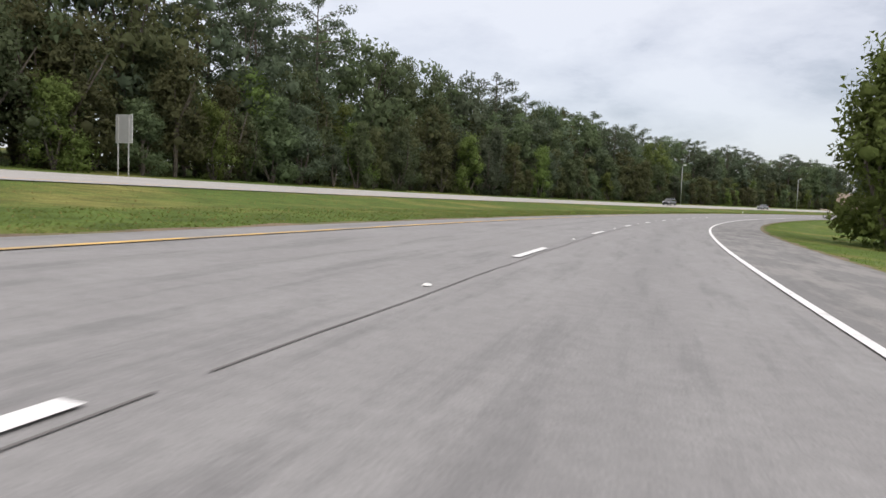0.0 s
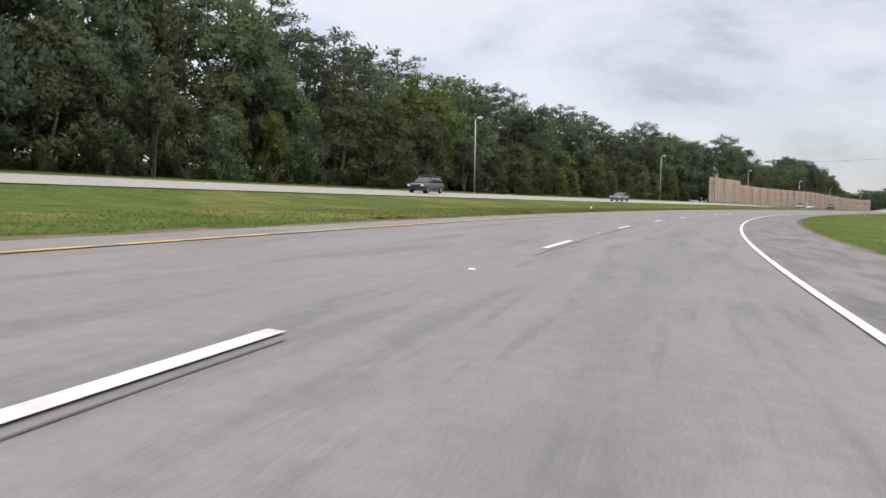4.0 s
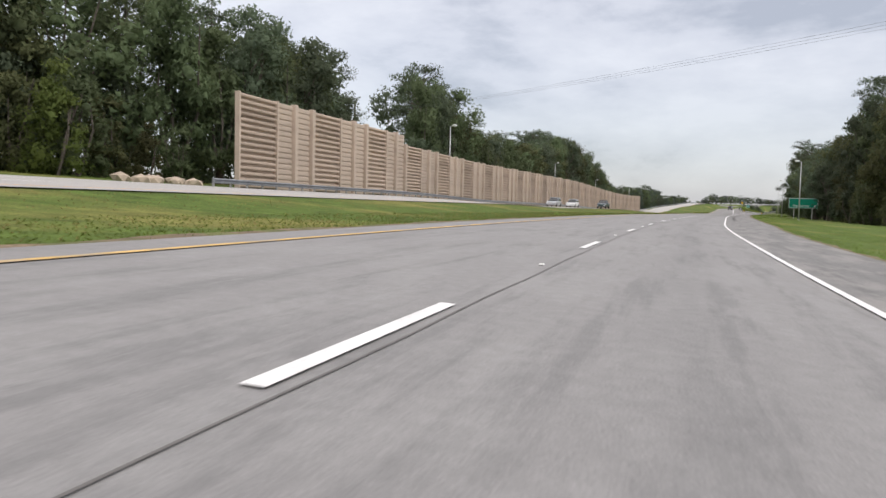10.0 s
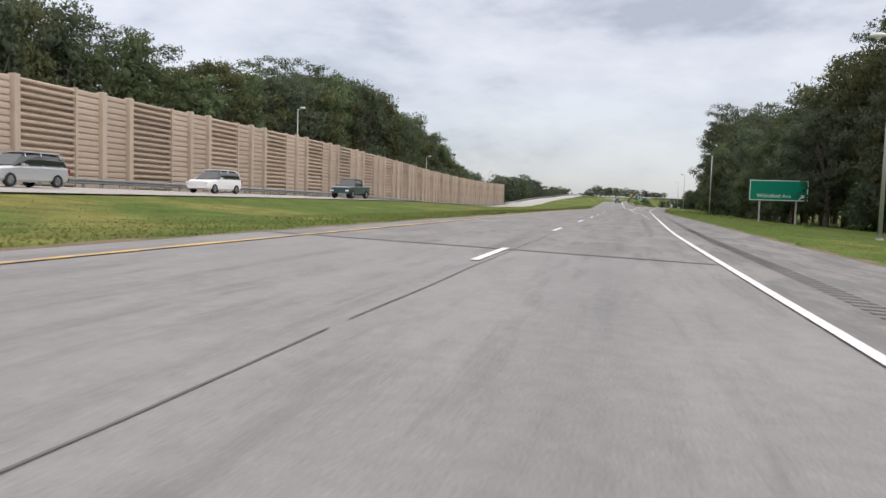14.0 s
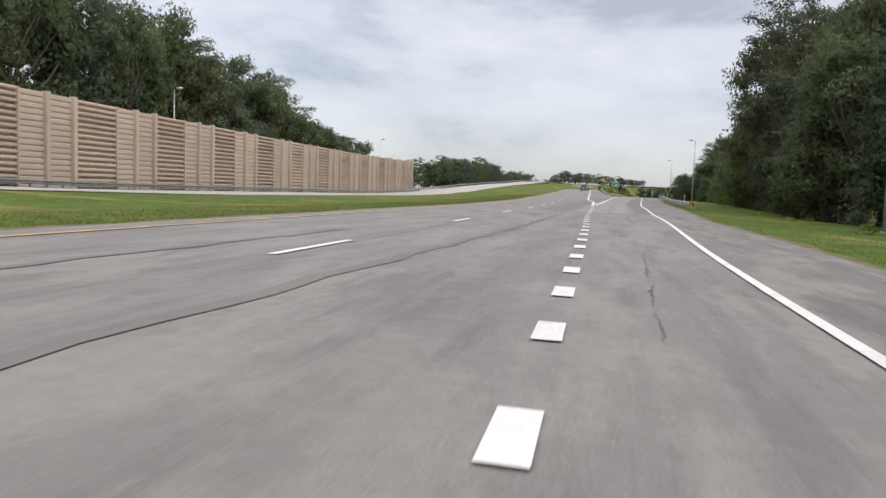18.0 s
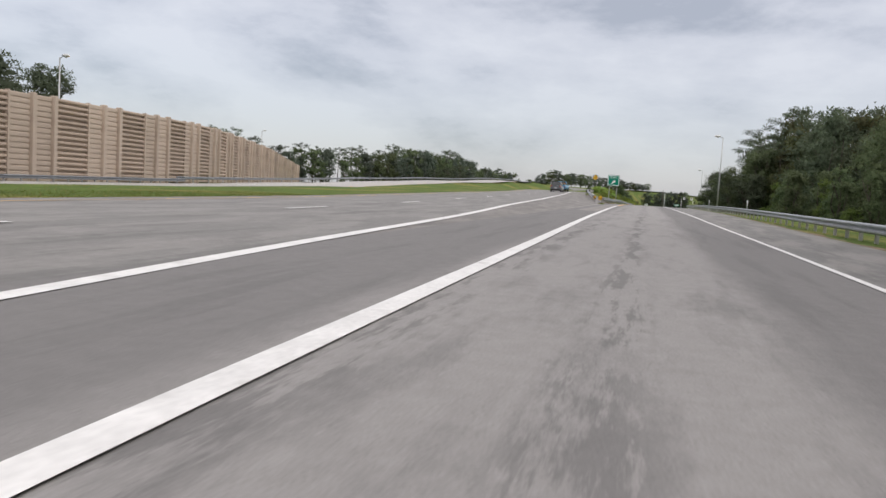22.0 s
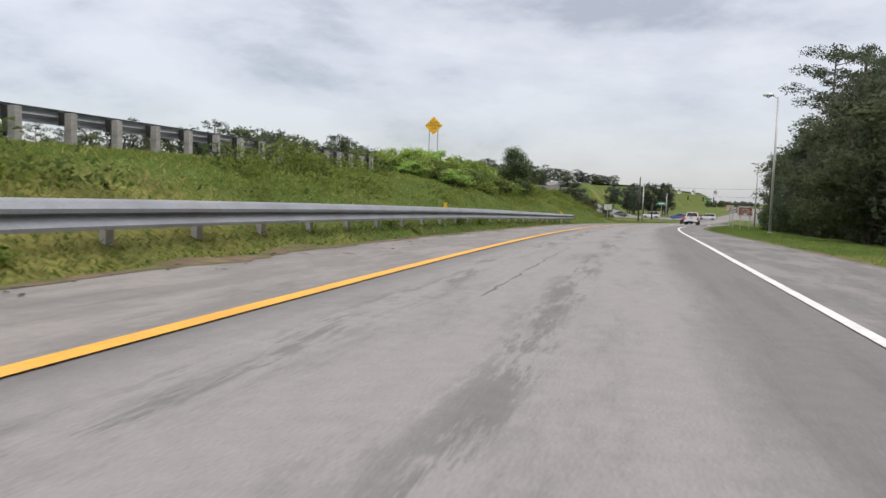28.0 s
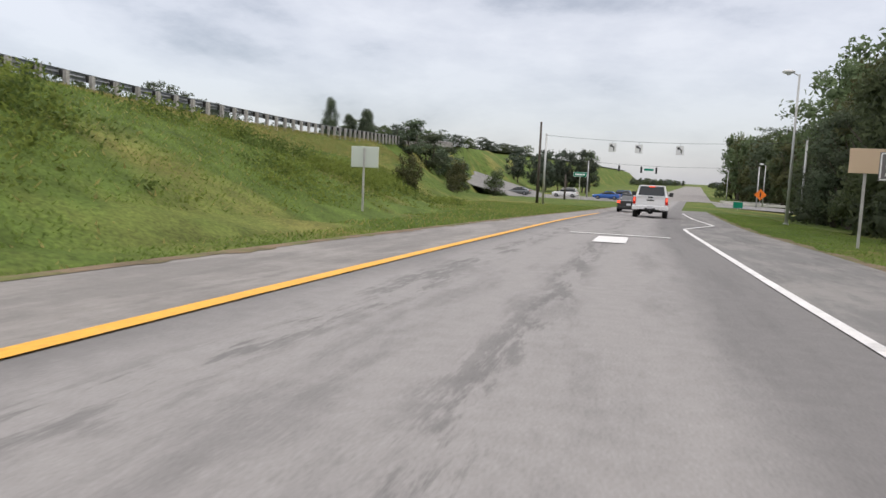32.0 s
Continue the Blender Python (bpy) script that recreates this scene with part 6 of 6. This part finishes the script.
def white_pickup(m):
    ob = thing("pickup_truck", m, "white crew-cab pickup truck seen from behind with brake lights on", "pickup truck")
    wt = paint_coat("white_car_paint", (0.80, 0.80, 0.80))
    part("cab_body", loft([ring(y, 0.98, 0.97, 0.55, z) for y, z in ((-0.85, 1.30), (0.8, 1.28), (1.5, 1.27))]), wt, ob)
    part("bonnet", loft([ring(y, w, w - 0.02, 0.6, z) for y, w, z in ((1.5, 0.97, 1.27), (2.5, 0.95, 1.2), (2.85, 0.86, 1.05))]), wt, ob)
    part("cabin_glass", loft([ring(y, w0, w1, 1.26, z) for y, w0, w1, z in ((-0.85, 0.88, 0.84, 1.32), (-0.72, 0.88, 0.73, 1.88), (0.7, 0.88, 0.73, 1.90), (1.6, 0.87, 0.82, 1.30))]), GLASS, ob)
    part("roof", boxed(0, 0.0, 1.91, 1.50, 1.5, 0.07, 0.03), wt, ob)
    part("brake_strip", boxed(0, -0.80, 1.87, 0.34, 0.05, 0.05, 0.01), LIT, ob)
    for sx in (-1, 1):
        part("pillar", tubed((sx * 0.86, -0.87, 1.28), (sx * 0.72, -0.74, 1.90), 0.07, 0.05, 8), wt, ob)
        part("pillar", tubed((sx * 0.86, 1.55, 1.28), (sx * 0.72, 0.72, 1.90), 0.05, 0.04, 8), wt, ob)
        bm = boxed(sx * 0.90, -1.9, 1.06, 0.15, 2.0, 0.52, 0.04)
        part("bed_side", bm, wt, ob)
        part("bed_lower", boxed(sx * 0.93, -2.72, 0.74, 0.10, 0.36, 0.28, 0.03), wt, ob)
        part("wheel_arch", boxed(sx * 0.97, -1.75, 0.86, 0.05, 1.06, 0.12, 0.03), PLASTIC, ob)
        lamp = part("tail_lamp", boxed(sx * 0.90, -2.905, 1.06, 0.16, 0.06, 0.42, 0.03), TAIL, ob, "tall red tail lamp")
        part("brake_lamp", boxed(sx * 0.90, -2.94, 1.13, 0.09, 0.012, 0.2, 0.004), LIT, ob)
        part("bumper_end", boxed(sx * 0.80, -3.0, 0.66, 0.42, 0.22, 0.26, 0.05), wt, ob)
        part("exhaust_tip", boxed(sx * 0.74, -3.08, 0.55, 0.18, 0.1, 0.09, 0.02), CHROME, ob)
        part("mirror", boxed(sx * 1.14, 1.2, 1.40, 0.24, 0.12, 0.26, 0.04), PLASTIC, ob)
        part("mirror_arm", boxed(sx * 1.0, 1.22, 1.36, 0.12, 0.06, 0.05), PLASTIC, ob)
        for y in (-1.75, 1.95):
            wheel(ob, sx * 0.84, y, 0.43, 0.30)
    part("tailgate", boxed(0, -2.88, 1.05, 1.64, 0.08, 0.56, 0.03), wt, ob)
    part("tailgate_panel", boxed(0, -2.925, 1.0, 1.30, 0.02, 0.24, 0.01), wt, ob)
    part("tailgate_spoiler", boxed(0, -2.92, 1.34, 1.60, 0.07, 0.05, 0.02), wt, ob)
    part("badge_bar", boxed(0, -2.94, 1.10, 0.42, 0.012, 0.07), PLASTIC, ob, "plain dark bar in place of the badge")
    part("gate_handle", boxed(0, -2.935, 1.26, 0.28, 0.03, 0.07, 0.01), PLASTIC, ob)
    part("bumper_centre", boxed(0, -3.02, 0.68, 1.20, 0.2, 0.22, 0.04), wt, ob)
    part("bumper_step", boxed(0, -3.04, 0.60, 0.62, 0.2, 0.14, 0.03), PLASTIC, ob)
    part("plate", boxed(0, -3.135, 0.70, 0.31, 0.012, 0.16), PLATE, ob)
    part("hitch", boxed(0, -3.1, 0.46, 0.12, 0.16, 0.1, 0.01), PLASTIC, ob)
    part("bed_floor", boxed(0, -1.9, 0.80, 1.66, 2.0, 0.05), PLASTIC, ob)
    part("bed_front", boxed(0, -0.92, 1.05, 1.66, 0.05, 0.5), wt, ob)
    ax = tubed((-0.8, -1.75, 0.43), (0.8, -1.75, 0.43), 0.06, 0.06, 8)
    bmesh.ops.create_uvsphere(ax, u_segments=12, v_segments=8, radius=0.18, matrix=Matrix.Translation((0, -1.75, 0.43)))
    part("rear_axle", ax, PLASTIC, ob)
    part("chassis", boxed(0, 0, 0.52, 1.0, 5.2, 0.14), PLASTIC, ob)
    part("grille", boxed(0, 2.86, 0.85, 1.3, 0.06, 0.36, 0.03), PLASTIC, ob)
    for sx in (-1, 1):
        part("head_lamp", boxed(sx * 0.76, 2.83, 0.95, 0.3, 0.1, 0.22, 0.03), HEADL, ob)
    return ob


on_road = lambda s, lat, turn=0.0: standing(s, lat, turn, 0.055)
white_pickup(on_road(817, 0.1))
SILVER, GREY, DARK, WHITE_P, BLUE = (paint_coat(n, c, mt) for n, c, mt in (("silver_car_paint", (0.55, 0.56, 0.57), 0.5), ("grey_car_paint", (0.16, 0.17, 0.18), 0.4), ("black_car_paint", (0.03, 0.032, 0.035), 0.0), ("white_car_paint", (0.78, 0.78, 0.77), 0.0), ("blue_car_paint", (0.03, 0.12, 0.42), 0.2)))
TEAL = paint_coat("light_blue_truck_paint", (0.06, 0.33, 0.55))
car("sedan", on_road(831, -1.9), "dark sedan with glowing brake lights waiting ahead", DARK, SEDAN_BODY, SEDAN_CAB, W_CAR, brake=True)
car("suv", on_road(692, float(LANE(692)) + 1.8), "dark grey sport utility car on the main road", GREY, SUV_BODY, SUV_CAB, W_CAR, lamps=(0.85, 1.0))
bt = car("pickup_truck", on_road(708, float(LANE(708)) + 1.8), "light blue old pickup truck with a loaded bed", TEAL, PK_BODY, PK_CAB, W_PK, "pickup truck", width=0.95, lamps=(0.8, 1.05))
part("bed_load", boxed(0, -1.9, 1.42, 1.5, 1.5, 0.42, 0.08), material("brown_load", (0.25, 0.17, 0.11), 0.9, var=0.3), bt, "brown goods piled in the bed")
part("bed_rack", boxed(0, -1.9, 1.30, 1.8, 1.9, 0.06, 0.01), PLASTIC, bt)
car("sedan", on_road(224.7, float(OPP(224.7)) - 3.0, 180), "dark grey fastback sedan on the opposite carriageway", GREY, SEDAN_BODY, SEDAN_CAB, W_CAR)
car("suv", on_road(172, float(OPP(172)) - 6.6, 180), "dark sport utility car on the opposite carriageway", DARK, SUV_BODY, SUV_CAB, W_CAR)
car("suv", on_road(413.8, float(OPP(413.8)) - 6.6, 180), "white sport utility car on the opposite carriageway", WHITE_P, SUV_BODY, SUV_CAB, W_CAR)
car("pickup_truck", on_road(433.8, float(OPP(433.8)) - 3.0, 180), "dark green pickup truck on the opposite carriageway", paint_coat("dark_green_paint", (0.03, 0.06, 0.06)), PK_BODY, PK_CAB, W_PK, "pickup truck", width=0.95)
car("suv", on_road(395.5, float(OPP(395.5)) - 6.8, 180), "silver sport utility car on the opposite carriageway", SILVER, SUV_BODY, SUV_CAB, W_CAR)
for s0, lat, turn, col, nm, lb in ((903, -11.2, 90, BLUE, "sedan", "bright blue sedan waiting on the cross street"), (907, -9.4, 90, BLUE, "suv", "blue sport utility car beside the sedan"), (909, -4.6, 90, WHITE_P, "suv", "white sport utility car at the junction"),
                                  (903.5, -18.6, 90, WHITE_P, "suv", "white car on the cross street"), (902, -27.0, 90, GREY, "sedan", "grey sedan on the cross street"), (903, 26.0, -90, WHITE_P, "suv", "white van on the cross street")):
    car(nm, on_road(s0, lat, turn), lb, col, SUV_BODY if nm == "suv" else SEDAN_BODY, SUV_CAB if nm == "suv" else SEDAN_CAB, W_CAR)


def box_truck(m):
    ob = thing("box_truck", m, "white box truck standing on the cross street", "truck")
    part("cab", loft([ring(y, 1.0, 0.92, 0.5, z) for y, z in ((1.9, 2.1), (2.9, 2.05), (3.5, 1.35), (3.7, 1.2))]), WHITE_P, ob)
    part("windscreen", box(bmesh.new(), 0, 3.26, 1.72, 1.66, 0.04, 0.75, Euler((radians(-40), 0, 0)), 0.01), GLASS, ob)
    part("cargo_box", boxed(0, -0.9, 1.95, 2.2, 5.2, 2.3, 0.04), WHITE_P, ob)
    part("chassis", boxed(0, 0, 0.62, 0.9, 6.6, 0.25), PLASTIC, ob)
    for sx in (-1, 1):
        part("head_lamp", boxed(sx * 0.75, 3.68, 0.9, 0.3, 0.08, 0.2, 0.03), HEADL, ob)
        for y in (-2.1, 2.6):
            wheel(ob, sx * 0.92, y, 0.42, 0.26)


box_truck(on_road(906, 33.0, -70))


def kerb_island(s0, lat0, lat1, label):
    """A long low kerb across the line of sight, filled with grass."""
    ob = thing("kerb_island", standing(s0, lat0), label, "kerb", "kerb islands")
    run = lat1 - lat0
    for y in (0.0, 2.6):
        part("kerb", boxed(run / 2, y, 0.08, run, 0.3, 0.42, 0.04), material("pale_kerb_concrete", (0.52, 0.50, 0.46), 0.9, var=0.12, scale=0.8, fine=0.1, bump_scale=18), ob)
    part("turf", boxed(run / 2, 1.3, 0.06, run - 0.3, 2.3, 0.3, 0.05), GRASS, ob)


kerb_island(926, 9.0, 40.0, "long pale kerb with grass across the junction's far side")
kerb_island(944, 9.0, 48.0, "long pale kerb with grass beyond the cross street")

# ---- grass: blades along the verges ----
BLADE = leafy("grass_blades", (0.104, 0.156, 0.031), (0.168, 0.220, 0.053), 0.8, 0.6)
BLADE_DRY = leafy("dry_grass_blades", (0.23, 0.205, 0.072), (0.33, 0.28, 0.11), 0.8, 0.6)
BROAD = leafy("broad_weed_leaves", (0.16, 0.245, 0.05), (0.27, 0.35, 0.09), 0.7, 0.6)
SOIL = material("bare_verge_soil", (0.16, 0.115, 0.07), 0.95, var=0.3, scale=1.5, fine=0.2, bump=0.5, bump_scale=20, spot=(0.10, 0.105, 0.03), spot_scale=1.2, spot_at=0.52)


def blades(name, n, s0, s1, lat0, lat1, size, mat, label, seed, power=1.6):
    """Many grass blades between two offsets, thickest at the first."""
    r = np.random.default_rng(seed)
    s = r.uniform(s0, s1, n)
    u = r.random(n) ** power
    lat = lat0(s) * (1 - u) + lat1(s) * u
    root = place(s, lat, 0.0)
    h = size * r.uniform(0.5, 1.3, n)
    a, b = r.uniform(0, 2 * np.pi, n), r.uniform(0, 2 * np.pi, n)
    w = 0.010 + 0.09 * h
    side = np.stack([np.cos(a) * w, np.sin(a) * w, np.zeros(n)], 1)
    tip = root + np.stack([np.cos(b) * h * 0.8, np.sin(b) * h * 0.8, h * 0.8], 1)
    tri = np.stack([root - side, root + side, tip], 1)
    under = np.cross(tri[:, 1] - tri[:, 0], tri[:, 2] - tri[:, 0])[:, 2] < 0
    tri[under] = tri[under][:, [1, 0, 2]]
    v = tri.reshape(-1, 3)
    me = bpy.data.meshes.new(name)
    me.vertices.add(3 * n)
    me.vertices.foreach_set("co", v.astype(np.float32).ravel())
    me.loops.add(3 * n)
    me.loops.foreach_set("vertex_index", np.arange(3 * n, dtype=np.int32))
    me.polygons.add(n)
    me.polygons.foreach_set("loop_start", np.arange(0, 3 * n, 3, dtype=np.int32))
    me.update(calc_edges=True)
    me.validate()
    me.polygons.foreach_set("use_smooth", np.ones(n, dtype=bool))
    soft = np.repeat(np.array([0.0, 0.0, 1.0]) + r.normal(0, 0.32, (n, 3)), 3, axis=0)
    me.normals_split_custom_set_from_vertices(soft / np.linalg.norm(soft, axis=1)[:, None])
    me.materials.append(mat)
    return tagged(new(name, me), label, "grass", kind="stuff")


edge_l = lambda s: LANE(s) - 4.62
blades("median_grass", 160000, 2, 600, edge_l, lambda s: LANE(s) - 11, 0.055, BLADE, "short green grass blades on the median", 1, 1.8)
blades("median_grass", 40000, 2, 600, lambda s: LANE(s) - 5.0, lambda s: OPP(s) + 0.3, 0.065, BLADE_DRY, "dry pale grass in the median", 2, 1.0)
blades("verge_grass", 75000, 20, 560, lambda s: shoulder_r(s) - 0.05, lambda s: shoulder_r(s) + 8, 0.06, BLADE, "green grass blades on the near verge", 3, 1.5)
blades("verge_grass", 60000, 700, 850, lambda s: shoulder_r(s) - 0.05, lambda s: shoulder_r(s) + 6, 0.06, BLADE, "green grass blades beside the ramp", 4, 1.5)
bank_l = lambda s: np.minimum(left_edge(s) - 0.05, np.where(s < 694, road_r(s) - 0.05, 99.0))
blades("bank_grass", 190000, 682, 850, bank_l, lambda s: np.minimum(mainline(s) + 3.0, -9.0), 0.07, BLADE, "rank green grass on the bank", 5, 1.15)
blades("bank_weeds", 9000, 684, 800, lambda s: left_edge(s) - 3.5, lambda s: np.minimum(mainline(s) + 3.0, -9.0), 0.13, BROAD, "broad-leaved weeds among the grass of the bank", 7, 1.0)
blades("bank_grass", 14000, 790, 842, lambda s: mainline(s) + 7.5, lambda s: mainline(s) + 3.0, 0.12, BLADE_DRY, "dry tawny grass near the top of the bank", 9, 1.0)
blades("gore_straw", 3200, 655, 690, lambda s: -5.95 + 0 * s, lambda s: -5.0 + 0 * s, 0.10, BLADE_DRY, "dry dead grass on the grit at the gore", 8, 0.9)
blades("bank_grass", 10000, 675, 850, lambda s: left_edge(s) - 0.4, lambda s: np.minimum(mainline(s) + 3.0, -9.0), 0.13, BLADE_DRY, "pale seeding grass on the bank", 6, 1.0)
wob = lambda s, k: 0.10 * np.sin(s * 1.7 + k) + 0.08 * np.sin(s * 0.63 + 2 * k)
for nm, a, b, s0, s1 in (("verge_soil", lambda s: LANE(s) - 5.15 + wob(s, 1), lambda s: LANE(s) - 4.60, -30, 640), ("verge_soil", lambda s: shoulder_r(s) - 0.1, lambda s: shoulder_r(s) + 0.35 + wob(s, 2), -30, 850), ("verge_soil", lambda s: left_edge(s) - 0.25 + wob(s, 3), lambda s: left_edge(s) - 0.1, 648, 850)):
    n = int((s1 - s0) / 0.8)
    tagged(grid_mesh(nm, np.linspace(s0, s1, n), [a, b], SOIL, 0.035), "bare brown soil along the pavement's edge", "soil", kind="structure")
q = np.linspace(690, 850, 800)
ragged = np.array([max(0.0, noise.noise(Vector((a * 0.35, 3.0, 0.0))) + 0.6 * noise.noise(Vector((a * 1.7, 9.0, 0.0)))) for a in q])
tagged(grid_mesh("verge_soil", q, [lambda s: left_edge(s) - 0.2, lambda s: left_edge(s) + 0.04 + 0.6 * ragged], SOIL, 0.068), "ragged brown soil washed over the pavement's edge", "soil", kind="structure")

# grit, twigs and scraps along the gore and the ramp's shoulder
r_d = random.Random(31)
d_v, d_f = [], []
for k in range(520):
    q = r_d.choice([r_d.gauss(656, 5.0), r_d.uniform(640, 720)])
    lat = -5.2 + r_d.gauss(0, 0.42)
    c, a = spot(q, min(-3.4, lat), 0.075), r_d.uniform(0, 6.283)
    long, w, h = r_d.choice([(0.02, 0.016, 0.012), (0.03, 0.02, 0.015), (0.14, 0.008, 0.008), (0.05, 0.03, 0.012)])
    e, f = Vector((math.cos(a), math.sin(a), 0)) * long * r_d.uniform(0.6, 1.5), Vector((-math.sin(a), math.cos(a), 0)) * w
    b0_ = len(d_v)
    for p in (c - e, c + f, c + e, c - f, c + Vector((0, 0, h))):
        d_v.append(tuple(p))
    d_f += [(b0_, b0_ + 1, b0_ + 4), (b0_ + 1, b0_ + 2, b0_ + 4), (b0_ + 2, b0_ + 3, b0_ + 4), (b0_ + 3, b0_, b0_ + 4)]
DEBRIS = material("dark_road_debris", (0.075, 0.062, 0.052), 0.9, var=0.5, scale=1.5)
tagged(mesh_object("debris", d_v, d_f, DEBRIS), "dark grit, twigs and scraps strewn on the shoulder", "debris", kind="stuff")
